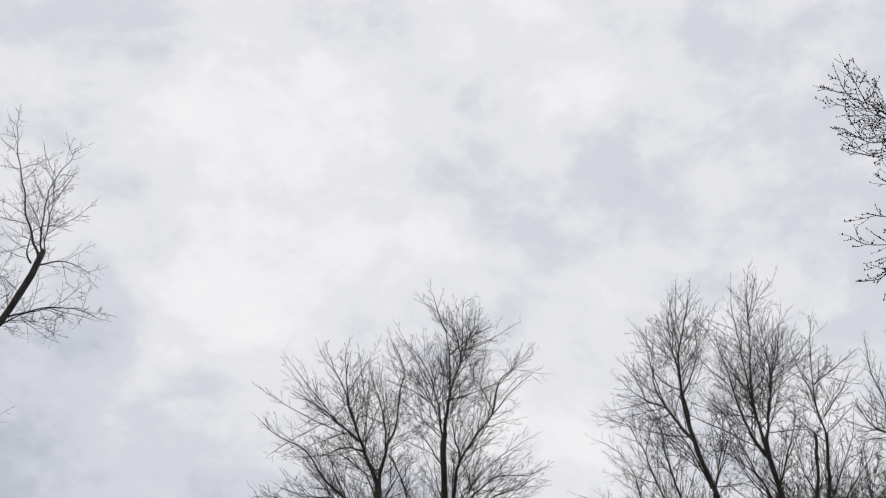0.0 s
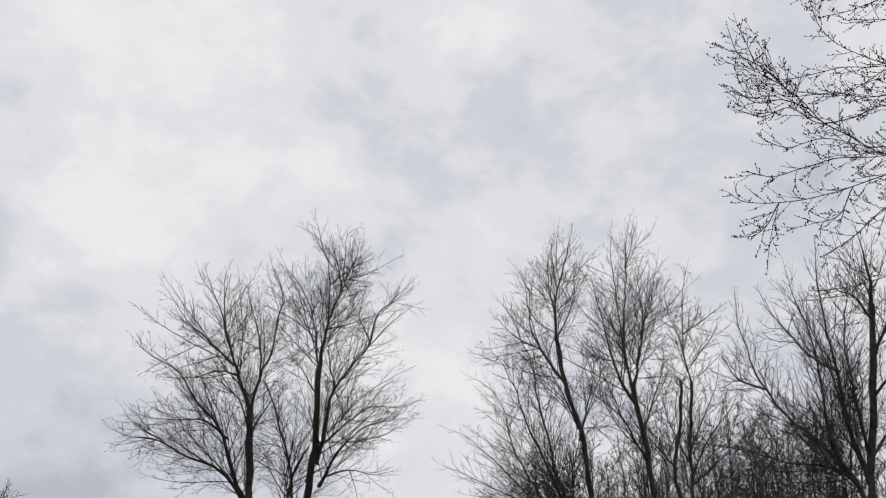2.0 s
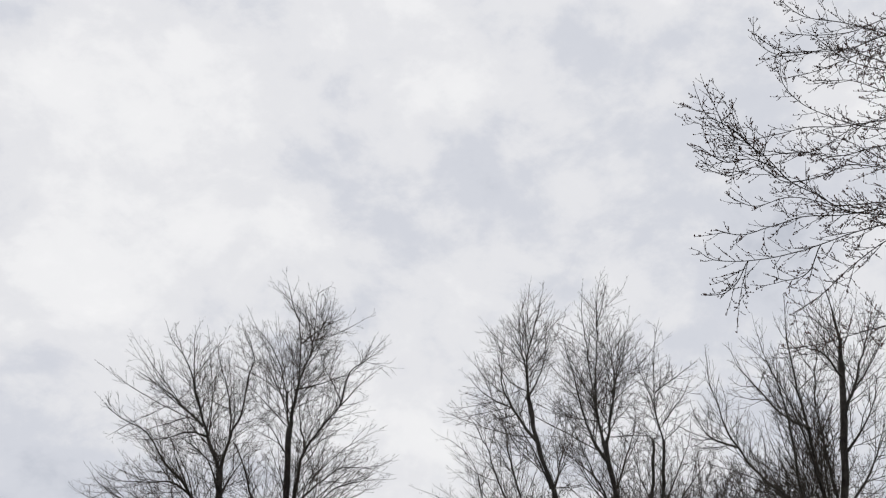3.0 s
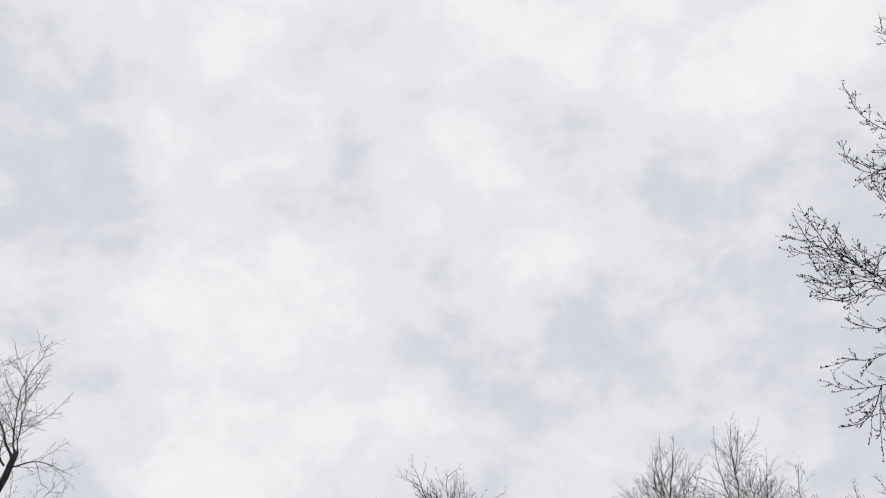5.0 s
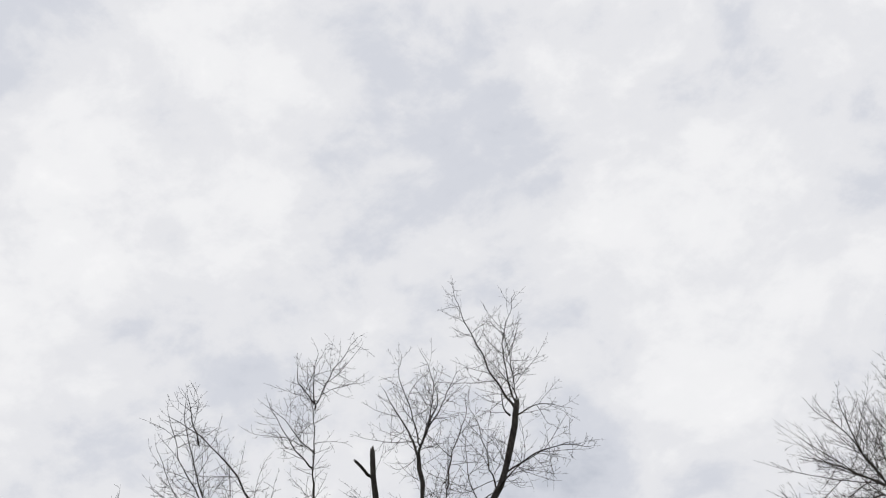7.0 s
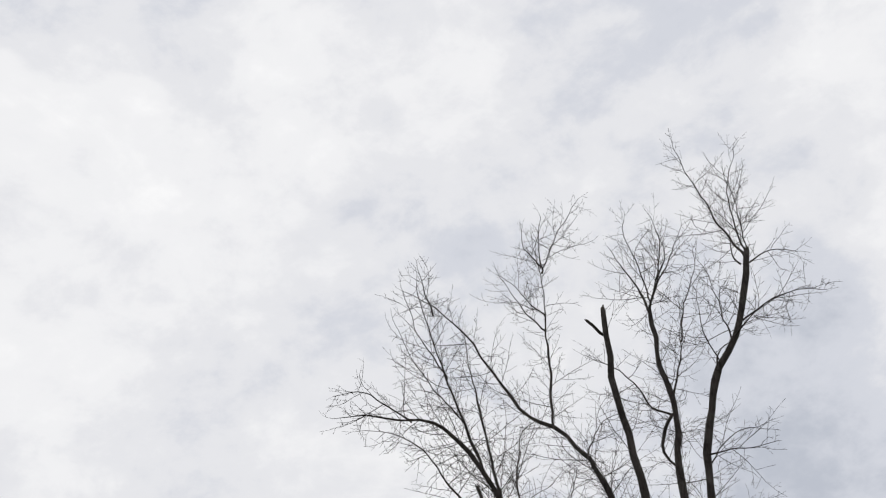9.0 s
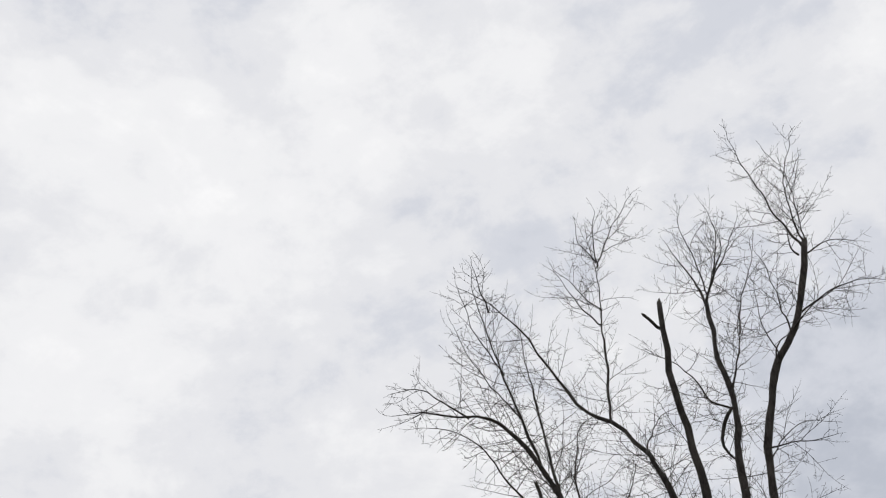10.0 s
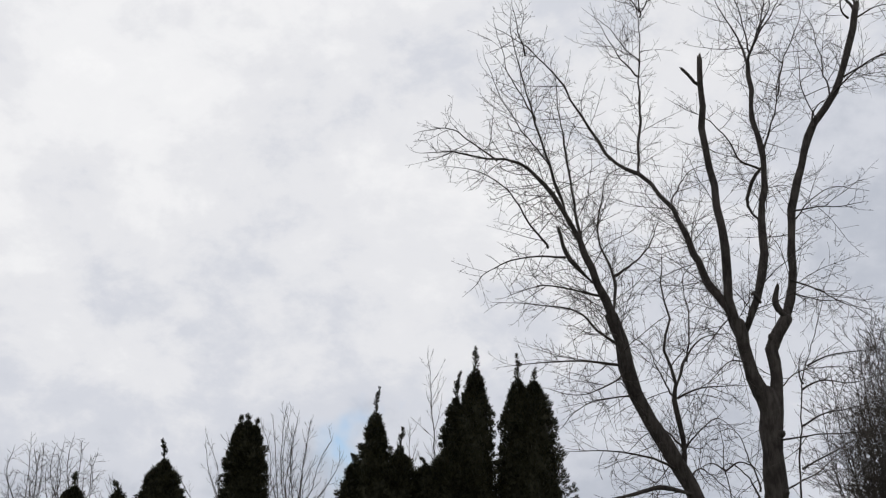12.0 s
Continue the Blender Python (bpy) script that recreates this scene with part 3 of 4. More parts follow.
limb(broken_maple, 0.018, 0.007, (-1.72, 0.50, 12.42), (-2.01, 0.75, 13.09), (-2.07, 1.00, 13.62), twigs=3)
limb(broken_maple, 0.018, 0.007, (-3.44, -0.60, 11.25), (-3.51, -0.80, 11.64), (-3.56, -1.00, 12.03), twigs=8)
limb(broken_maple, 0.018, 0.007, (-1.77, 0.45, 11.17), (-2.12, 0.07, 11.60), (-2.34, -0.30, 11.99), twigs=8)
limb(broken_maple, 0.016, 0.007, (-3.05, -1.55, 9.60), (-3.30, -1.75, 10.10), (-3.48, -1.95, 10.60), (-3.55, -2.10, 11.00), twigs=7)
limb(broken_maple, 0.016, 0.007, (-2.88, -1.45, 8.90), (-3.25, -1.75, 9.45), (-3.52, -2.00, 9.95), (-3.66, -2.15, 10.35), twigs=7)
finish_tree(broken_maple)

grey_willow = start_tree(TREE_KINDS['grey_willow'], (10.86, 27.96, 0))
limb(grey_willow, 0.126, 0.099, (0.00, -0.00, -0.05), (0.01, -0.00, 5.41), (0.01, -0.00, 10.82), (-0.07, 0.03, 11.69), (-0.18, 0.07, 12.95), name='trunk', twigs=0.8)
limb(grey_willow, 0.079, 0.009, (-0.17, 0.07, 12.85), (-0.67, -0.02, 13.81), (-0.92, -0.08, 14.35), (-1.21, -0.16, 15.05), (-1.36, -0.33, 15.92), (-1.40, -0.41, 16.30))
limb(grey_willow, 0.053, 0.009, (-0.80, -0.13, 13.90), (-1.15, 0.36, 14.45), (-1.51, 0.85, 15.02), (-2.01, 1.44, 15.60), (-2.16, 1.60, 15.76))
limb(grey_willow, 0.066, 0.020, (-0.18, 0.07, 12.91), (0.07, 0.25, 13.93), (0.41, 0.36, 14.87), (0.51, 0.50, 15.62), (0.61, 0.53, 15.87))
limb(grey_willow, 0.040, 0.009, (0.10, 0.28, 13.95), (0.15, 0.70, 15.09), (-0.04, 1.36, 16.66), (-0.07, 1.52, 17.08))
limb(grey_willow, 0.086, 0.009, (0.00, -0.00, 10.39), (-0.47, -0.13, 10.98), (-1.11, -0.41, 12.06), (-1.83, -0.51, 12.60), (-2.40, -0.65, 13.15), (-3.36, -0.76, 13.45), (-3.54, -0.80, 13.59))
limb(grey_willow, 0.086, 0.009, (0.05, -0.02, 10.26), (-0.20, 0.29, 10.85), (-0.71, 0.75, 11.45), (-1.33, 1.22, 11.74), (-1.98, 1.70, 12.18), (-2.73, 2.19, 12.31), (-3.00, 2.37, 12.49))
limb(grey_willow, 0.040, 0.009, (-0.80, -0.24, 11.89), (-1.44, -0.46, 12.12), (-2.38, -0.75, 11.88), (-3.30, -1.07, 11.71), (-3.56, -1.18, 11.75))
limb(grey_willow, 0.040, 0.009, (-0.59, 0.01, 13.69), (-0.84, 0.56, 13.97), (-1.26, 1.49, 14.01), (-1.64, 2.22, 14.16), (-1.76, 2.44, 14.21))
limb(grey_willow, 0.040, 0.009, (-0.95, 0.03, 14.55), (-1.62, -0.44, 15.46), (-2.16, -0.66, 15.86), (-2.27, -0.74, 15.99))
limb(grey_willow, 0.060, 0.020, (1.20, -0.17, 10.16), (0.98, 0.02, 11.76), (0.67, 0.20, 12.81), (0.31, 0.40, 13.81), (0.25, 0.43, 13.90))
limb(grey_willow, 0.040, 0.009, (-0.13, 0.05, 12.28), (-0.70, -0.40, 12.91), (-1.56, -0.73, 13.19), (-1.67, -0.77, 13.21))
limb(grey_willow, 0.040, 0.009, (-0.01, 0.22, 12.35), (0.53, 0.58, 13.36), (1.04, 0.79, 14.04), (1.24, 0.82, 14.17))
limb(grey_willow, 0.033, 0.013, (0.49, 0.45, 15.60), (0.31, -0.25, 16.12), (-0.18, -0.69, 16.46), (-0.27, -0.78, 16.53))
limb(grey_willow, 0.033, 0.013, (-1.83, 1.69, 12.19), (-2.24, 2.22, 12.58), (-2.62, 2.74, 13.12), (-2.67, 2.84, 13.27))
finish_tree(grey_willow)

tall_ash = start_tree(TREE_KINDS['tall_ash'], (12.66, 28.30, 0))
limb(tall_ash, 0.144, 0.096, (-0.03, 0.01, -0.05), (-0.04, 0.02, 5.63), (-0.04, 0.02, 11.27), (0.04, -0.02, 12.34), (0.01, -0.01, 13.43), (-0.03, 0.01, 14.57), name='trunk', twigs=0.8)
limb(tall_ash, 0.082, 0.010, (-0.02, 0.01, 14.49), (-0.00, -0.14, 15.36), (-0.00, -0.29, 16.33), (-0.16, -0.42, 17.63), (-0.21, -0.47, 18.07))
limb(tall_ash, 0.048, 0.010, (-0.01, -0.32, 15.88), (0.37, -0.14, 16.85), (0.91, 0.08, 18.19), (1.19, 0.10, 18.55))
limb(tall_ash, 0.055, 0.010, (-0.02, 0.01, 14.49), (-0.02, 0.46, 15.92), (-0.20, 0.90, 17.10), (-0.54, 1.32, 17.90), (-0.68, 1.46, 18.10))
limb(tall_ash, 0.082, 0.010, (0.09, -0.04, 11.88), (0.12, -0.41, 12.86), (0.13, -0.72, 13.72), (0.34, -1.03, 14.23), (0.70, -1.51, 14.89), (1.08, -1.98, 15.47), (1.28, -2.22, 15.71))
limb(tall_ash, 0.041, 0.021, (0.24, -0.55, 13.83), (0.16, -0.30, 14.68), (0.15, -0.11, 15.41), (0.19, -0.02, 15.87))
limb(tall_ash, 0.055, 0.010, (0.12, -0.05, 12.34), (1.01, 0.11, 13.30), (1.69, 0.16, 13.89), (2.72, 0.12, 14.13), (2.97, 0.12, 14.28))
limb(tall_ash, 0.062, 0.010, (0.20, -0.09, 11.29), (0.36, -0.75, 12.05), (0.65, -1.36, 12.55), (1.18, -2.17, 12.71), (1.44, -2.57, 12.66))
limb(tall_ash, 0.041, 0.014, (0.37, -0.17, 11.60), (1.01, -0.15, 11.89), (1.84, -0.17, 11.91), (2.17, -0.19, 12.04))
limb(tall_ash, 0.062, 0.034, (-0.80, -0.30, 10.17), (-0.54, -0.08, 11.44), (-0.26, -0.02, 12.12), (-0.15, -0.02, 12.30))
limb(tall_ash, 0.034, 0.014, (-0.07, -0.41, 16.96), (0.43, -0.26, 17.53), (1.17, -0.12, 18.18), (1.48, -0.09, 18.37))
limb(tall_ash, 0.034, 0.014, (-0.15, -0.48, 15.53), (0.26, -0.94, 15.60), (0.67, -1.43, 15.73), (0.92, -1.73, 15.79))
limb(tall_ash, 0.034, 0.014, (-0.18, -0.47, 17.61), (-0.54, -0.69, 17.93), (-0.79, -0.94, 18.28), (-0.87, -1.00, 18.37))
limb(tall_ash, 0.041, 0.014, (0.82, -1.27, 15.00), (0.78, -1.87, 15.76), (1.08, -2.51, 16.10), (1.11, -2.63, 16.20))
limb(tall_ash, 0.034, 0.014, (0.09, 0.18, 13.83), (-0.59, -0.17, 14.36), (-1.05, -0.38, 14.65), (-1.16, -0.44, 14.74))
limb(tall_ash, 0.034, 0.014, (0.20, -0.53, 16.64), (0.54, 0.04, 18.05), (0.85, 0.50, 19.30), (1.09, 0.56, 19.56))
finish_tree(tall_ash)

leaning_maple = start_tree(TREE_KINDS['leaning_maple'], (18.16, 23.88, 0))
limb(leaning_maple, 0.119, 0.060, (0.06, -0.05, -0.05), (0.08, -0.06, 5.64), (0.09, -0.07, 11.28), (-0.14, -0.07, 12.56), (-0.32, -0.02, 13.14), (-0.54, 0.04, 13.89), (-0.73, 0.04, 14.95), name='trunk', twigs=1)
limb(leaning_maple, 0.066, 0.009, (-0.70, 0.03, 14.66), (-0.88, -0.09, 15.84), (-0.81, -0.36, 16.93), (-0.70, -0.61, 17.72), (-0.69, -0.66, 17.95))
limb(leaning_maple, 0.060, 0.009, (-0.47, 0.10, 13.89), (-0.69, 0.58, 14.67), (-0.84, 1.03, 15.61), (-0.71, 1.37, 16.98), (-0.73, 1.53, 17.48))
limb(leaning_maple, 0.033, 0.009, (-0.72, 0.03, 15.12), (-0.17, 0.13, 16.13), (0.24, 0.45, 17.60), (0.35, 0.52, 17.95))
limb(leaning_maple, 0.033, 0.009, (-0.61, 0.95, 15.11), (-0.85, 1.55, 15.55), (-1.05, 2.11, 16.13), (-1.13, 2.39, 16.49))
limb(leaning_maple, 0.033, 0.009, (-0.83, -0.00, 15.81), (-0.82, 0.27, 16.85), (-0.64, 0.39, 17.84), (-0.47, 0.40, 18.33))
limb(leaning_maple, 0.073, 0.009, (-0.10, 0.08, 9.86), (-0.92, 0.12, 11.26), (-1.35, 0.12, 12.05), (-1.65, 0.13, 12.57), (-1.98, 0.11, 13.24), (-2.49, 0.15, 14.05), (-2.68, 0.18, 14.26))
limb(leaning_maple, 0.060, 0.009, (-0.33, 0.24, 9.71), (-0.83, 1.25, 11.57), (-1.06, 1.71, 12.56), (-1.08, 1.87, 13.06), (-1.11, 2.07, 13.76), (-1.47, 2.53, 14.47), (-1.74, 2.82, 14.70))
limb(leaning_maple, 0.073, 0.009, (-0.05, 0.04, 10.00), (-0.44, 0.55, 11.47), (-0.54, 0.78, 12.56), (-0.67, 0.98, 13.36), (-0.73, 1.16, 14.53), (-1.04, 1.55, 15.92), (-1.20, 1.73, 16.50))
limb(leaning_maple, 0.046, 0.009, (-0.38, 0.29, 9.57), (-2.02, 0.24, 11.07), (-2.67, 0.27, 11.51), (-3.47, 0.31, 11.92), (-3.75, 0.34, 11.97))
limb(leaning_maple, 0.046, 0.009, (-0.22, 0.16, 9.58), (-0.86, 1.70, 11.08), (-1.36, 2.55, 11.64), (-1.91, 3.41, 12.21), (-2.04, 3.60, 12.30))
limb(leaning_maple, 0.046, 0.009, (-0.22, -0.08, 12.61), (-0.62, -0.24, 13.13), (-1.06, -0.35, 13.59), (-1.42, -0.44, 13.97), (-1.56, -0.54, 14.20))
limb(leaning_maple, 0.040, 0.009, (-0.08, 0.06, 12.38), (0.28, 0.24, 13.29), (0.68, 0.42, 14.32), (0.95, 0.74, 15.49), (0.99, 0.93, 15.99))
finish_tree(leaning_maple)

forked_maple = start_tree(TREE_KINDS['forked_maple'], (20.09, 23.61, 0))
limb(forked_maple, 0.116, 0.075, (0.02, -0.01, -0.05), (0.02, -0.02, 5.80), (0.02, -0.02, 11.60), (-0.04, 0.04, 12.35), (-0.18, 0.15, 13.44), (-0.25, 0.21, 14.16), name='trunk', twigs=1)
limb(forked_maple, 0.068, 0.010, (-0.23, 0.19, 13.76), (-0.62, 0.27, 14.34), (-0.89, 0.27, 14.92), (-1.11, 0.20, 15.66), (-1.41, 0.17, 16.41), (-1.51, 0.13, 16.78))
limb(forked_maple, 0.062, 0.010, (-0.25, 0.21, 14.08), (-0.32, 0.35, 14.93), (-0.31, 0.42, 15.80), (-0.18, 0.44, 17.23), (-0.06, 0.47, 18.73), (-0.03, 0.49, 19.24))
limb(forked_maple, 0.062, 0.010, (-0.24, 0.20, 14.16), (0.08, 0.31, 15.19), (0.47, 0.52, 16.75), (0.72, 0.86, 18.41), (0.90, 0.85, 18.84))
limb(forked_maple, 0.041, 0.010, (-0.25, 0.47, 14.99), (-0.58, 0.25, 16.00), (-0.84, 0.05, 16.88), (-1.18, -0.23, 18.06), (-1.22, -0.34, 18.36))
limb(forked_maple, 0.034, 0.010, (0.33, 0.51, 16.00), (0.88, 0.61, 17.25), (1.31, 0.79, 18.56), (1.46, 0.84, 19.01))
limb(forked_maple, 0.055, 0.010, (-0.07, 0.06, 12.17), (-0.56, -0.04, 12.68), (-1.00, -0.15, 13.16), (-1.76, -0.39, 14.07), (-2.04, -0.47, 14.38))
limb(forked_maple, 0.041, 0.010, (-0.12, 0.10, 12.90), (0.34, 0.17, 13.89), (0.89, 0.27, 15.21), (1.01, 0.38, 15.77))
limb(forked_maple, 0.027, 0.014, (-0.10, 0.48, 17.99), (0.35, 0.62, 19.12), (0.46, 0.68, 19.49))
finish_tree(forked_maple)

topped_tree = start_tree(TREE_KINDS['topped_tree'], (19.53, 21.44, 0))
limb(topped_tree, 0.075, 0.045, (-0.01, 0.01, -0.05), (-0.01, 0.01, 5.47), (-0.01, 0.01, 10.94), (0.04, -0.03, 12.36), (0.11, -0.10, 13.47), name='trunk', twigs=2.5)
limb(topped_tree, 0.062, 0.042, (-0.12, 0.11, 10.12), (-0.26, 0.32, 11.11), (-0.06, 0.24, 12.42), (0.04, 0.23, 13.57), broken=True, twigs=2.5)
limb(topped_tree, 0.038, 0.009, (0.04, -0.03, 12.36), (-0.01, -0.18, 12.96), (-0.08, -0.27, 13.44), (-0.21, -0.29, 13.85), (-0.37, -0.45, 14.83), (-0.44, -0.73, 15.96), (-0.42, -0.83, 16.24))
limb(topped_tree, 0.032, 0.013, (-0.08, -0.20, 13.76), (0.00, 0.10, 14.66), (0.04, 0.60, 15.99), (0.14, 0.69, 16.46))
limb(topped_tree, 0.026, 0.010, (-0.24, -0.32, 14.60), (-0.13, -1.11, 14.80), (-0.10, -1.42, 14.88))
limb(topped_tree, 0.026, 0.010, (-0.01, -0.27, 13.84), (0.85, -0.25, 14.92), (1.17, -0.22, 15.41))
limb(topped_tree, 0.038, 0.013, (0.03, -0.03, 11.78), (0.51, -0.04, 12.69), (1.01, -0.05, 13.71), (1.16, 0.00, 14.17))
limb(topped_tree, 0.038, 0.013, (-0.01, 0.01, 11.08), (0.03, -0.66, 11.82), (0.14, -1.38, 12.41), (0.14, -1.65, 12.72))
limb(topped_tree, 0.038, 0.013, (-0.01, 0.01, 11.36), (0.08, 0.59, 12.26), (0.24, 1.14, 13.28), (0.35, 1.36, 13.79))
limb(topped_tree, 0.038, 0.013, (-0.12, 0.38, 11.29), (-0.79, 0.24, 11.65), (-1.55, 0.09, 12.03), (-1.84, -0.01, 12.22))
limb(topped_tree, 0.038, 0.013, (-0.02, 0.02, 10.80), (0.35, -0.69, 11.37), (0.68, -1.37, 11.97), (0.74, -1.59, 12.32))
finish_tree(topped_tree)

dense_maple = start_tree(TREE_KINDS['dense_maple'], (18.50, 15.29, 0))
limb(dense_maple, 0.127, 0.079, (-0.02, 0.03, -0.05), (-0.03, 0.03, 4.60), (-0.03, 0.04, 9.19), (0.10, -0.12, 10.31), (0.21, -0.25, 11.72), (0.29, -0.35, 12.77), name='trunk', twigs=0.8)
limb(dense_maple, 0.079, 0.007, (0.27, -0.33, 12.55), (0.11, -0.55, 13.15), (-0.13, -0.66, 13.74), (-0.23, -0.71, 14.00))
limb(dense_maple, 0.058, 0.016, (0.20, -0.24, 11.60), (0.55, -0.33, 12.28), (0.92, -0.41, 13.12), (1.34, -0.48, 14.15), (1.46, -0.48, 14.52))
limb(dense_maple, 0.079, 0.007, (-0.05, 0.06, 9.08), (-0.38, 0.06, 10.03), (-0.75, -0.08, 11.53), (-0.99, -0.16, 12.54), (-1.14, -0.27, 13.34), (-1.16, -0.34, 13.61))
limb(dense_maple, 0.042, 0.007, (-0.84, -0.24, 11.09), (-0.96, 0.18, 11.44), (-1.06, 0.73, 12.23), (-1.13, 1.20, 13.03), (-1.11, 1.33, 13.38))
limb(dense_maple, 0.069, 0.007, (-0.13, 0.16, 8.65), (-0.12, 0.42, 9.27), (-0.30, 1.06, 10.21), (-0.46, 1.52, 10.78), (-0.59, 1.94, 11.50), (-0.64, 2.29, 12.38), (-0.58, 2.58, 13.59), (-0.52, 2.64, 13.96))
limb(dense_maple, 0.058, 0.007, (-0.17, 0.21, 8.99), (-0.70, 0.25, 9.67), (-1.12, -0.03, 10.74), (-1.50, -0.23, 11.64), (-2.00, -0.32, 12.55), (-2.11, -0.37, 12.80))
limb(dense_maple, 0.053, 0.007, (0.00, 0.00, 9.41), (0.19, 0.30, 10.93), (0.42, 0.55, 12.57), (0.80, 0.52, 14.00), (0.94, 0.51, 14.54))
limb(dense_maple, 0.058, 0.016, (-0.09, 0.11, 8.54), (-0.06, 0.60, 9.42), (-0.47, 1.78, 9.89), (-0.73, 2.44, 10.25), (-1.32, 3.65, 10.71), (-1.44, 3.88, 10.82))
limb(dense_maple, 0.037, 0.007, (-0.65, -0.16, 9.90), (-1.11, -0.22, 11.15), (-1.64, -0.15, 12.24), (-1.84, -0.08, 12.55))
limb(dense_maple, 0.037, 0.007, (-0.49, 2.05, 11.56), (-0.62, 2.71, 12.00), (-0.59, 3.04, 12.52), (-0.54, 3.20, 12.86))
limb(dense_maple, 0.042, 0.007, (0.13, -0.16, 10.77), (0.18, -0.60, 11.12), (0.16, -1.14, 11.76), (0.09, -1.32, 12.10))
limb(dense_maple, 0.037, 0.007, (0.03, -0.51, 12.32), (-0.51, -0.61, 12.63), (-1.09, -0.58, 12.72), (-1.36, -0.75, 12.96))
limb(dense_maple, 0.048, 0.007, (0.04, -0.05, 9.63), (0.79, -0.10, 10.48), (1.59, -0.05, 11.65), (1.93, 0.01, 12.28))
finish_tree(dense_maple)

budding_maple = start_tree(TREE_KINDS['budding_maple'], (7.75, 2.30, 0))
limb(budding_maple, 0.170, 0.060, (0.00, 0.00, -0.05), (0.03, 0.02, 2.50), (-0.04, 0.05, 5.00), (0.02, 0.00, 6.40), name='trunk', twigs=0.3)
limb(budding_maple, 0.014, 0.004, (0.00, 0.00, 4.81), (-1.20, 2.30, 6.41), (-1.46, 2.47, 6.46), (-1.59, 2.54, 6.57), (-1.75, 2.64, 6.70), (-1.89, 2.69, 6.87), (-2.03, 2.76, 7.01), (-2.14, 2.82, 7.09), (-2.20, 2.82, 7.23), (-2.27, 2.82, 7.38))
limb(budding_maple, 0.012, 0.003, (0.00, 0.00, 4.86), (-1.04, 2.42, 6.46), (-1.19, 2.70, 6.45), (-1.28, 2.85, 6.42), (-1.39, 3.03, 6.40), (-1.50, 3.20, 6.40), (-1.62, 3.38, 6.43), (-1.74, 3.54, 6.50), (-1.78, 3.61, 6.59))
limb(budding_maple, 0.009, 0.003, (0.00, 0.00, 4.75), (-1.36, 2.17, 6.35), (-1.62, 2.35, 6.29), (-1.85, 2.50, 6.28), (-2.06, 2.62, 6.19), (-2.27, 2.74, 6.11), (-2.38, 2.80, 6.14))
limb(budding_maple, 0.011, 0.003, (0.00, 0.00, 5.20), (-0.89, 2.37, 7.44), (-1.01, 2.69, 7.53), (-1.11, 2.93, 7.63), (-1.21, 3.13, 7.65), (-1.33, 3.38, 7.72), (-1.38, 3.47, 7.88))
limb(budding_maple, 0.009, 0.003, (0.00, 0.00, 5.20), (-0.98, 2.32, 7.29), (-1.12, 2.45, 7.35), (-1.27, 2.58, 7.46), (-1.42, 2.70, 7.60), (-1.51, 2.76, 7.79), (-1.55, 2.76, 7.97))
limb(budding_maple, 0.011, 0.003, (0.00, 0.00, 5.20), (-1.33, 1.94, 7.76), (-1.53, 2.10, 7.66), (-1.73, 2.24, 7.65), (-1.94, 2.38, 7.66), (-2.07, 2.45, 7.78))
limb(budding_maple, 0.007, 0.003, (0.00, 0.00, 5.20), (-1.25, 2.01, 7.76), (-1.28, 2.39, 7.85), (-1.32, 2.64, 7.90), (-1.35, 2.83, 7.97))
limb(budding_maple, 0.009, 0.003, (0.00, 0.00, 5.20), (-1.40, 2.06, 6.80), (-1.44, 2.46, 6.93), (-1.47, 2.73, 7.12), (-1.54, 3.05, 7.25))
limb(budding_maple, 0.007, 0.003, (0.00, 0.00, 5.20), (-1.05, 2.25, 7.32), (-1.09, 2.53, 7.37), (-1.13, 2.73, 7.34), (-1.17, 2.92, 7.35), (-1.22, 3.14, 7.46))
limb(budding_maple, 0.007, 0.003, (0.00, 0.00, 4.95), (-1.50, 2.02, 6.55), (-1.71, 2.18, 6.58), (-1.88, 2.29, 6.49), (-2.07, 2.42, 6.45), (-2.24, 2.51, 6.56), (-2.41, 2.61, 6.48), (-2.56, 2.69, 6.53))
limb(budding_maple, 0.009, 0.003, (0.00, 0.00, 5.05), (-1.03, 2.40, 6.65), (-1.14, 2.70, 6.74), (-1.31, 3.08, 6.96), (-1.41, 3.28, 6.96), (-1.50, 3.47, 7.12))
limb(budding_maple, 0.009, 0.003, (0.00, 0.00, 4.72), (-1.06, 2.44, 6.32), (-1.04, 2.76, 6.29), (-1.03, 3.17, 6.19), (-1.04, 3.39, 6.16))
limb(budding_maple, 0.009, 0.003, (0.00, 0.00, 3.85), (-1.43, 2.28, 5.45), (-1.41, 2.58, 5.52), (-1.39, 2.88, 5.58), (-1.39, 3.19, 5.67))
limb(budding_maple, 0.011, 0.003, (0.00, 0.00, 5.20), (-1.02, 2.02, 8.17), (-1.14, 2.35, 8.19), (-1.23, 2.59, 8.30), (-1.32, 2.79, 8.43))
limb(budding_maple, 0.005, 0.002, (-1.86, 2.66, 6.79), (-2.04, 2.72, 6.83), (-2.25, 2.80, 6.77), (-2.42, 2.84, 6.86))
limb(budding_maple, 0.005, 0.002, (-1.25, 2.87, 6.44), (-1.23, 3.05, 6.29), (-1.26, 3.22, 6.30), (-1.28, 3.36, 6.40))
limb(budding_maple, 0.005, 0.002, (-1.53, 3.34, 6.45), (-1.54, 3.50, 6.30), (-1.57, 3.62, 6.27), (-1.60, 3.71, 6.30))
limb(budding_maple, 0.005, 0.002, (-1.99, 2.66, 6.84), (-2.20, 2.75, 7.08), (-2.35, 2.82, 7.19), (-2.41, 2.82, 7.34))
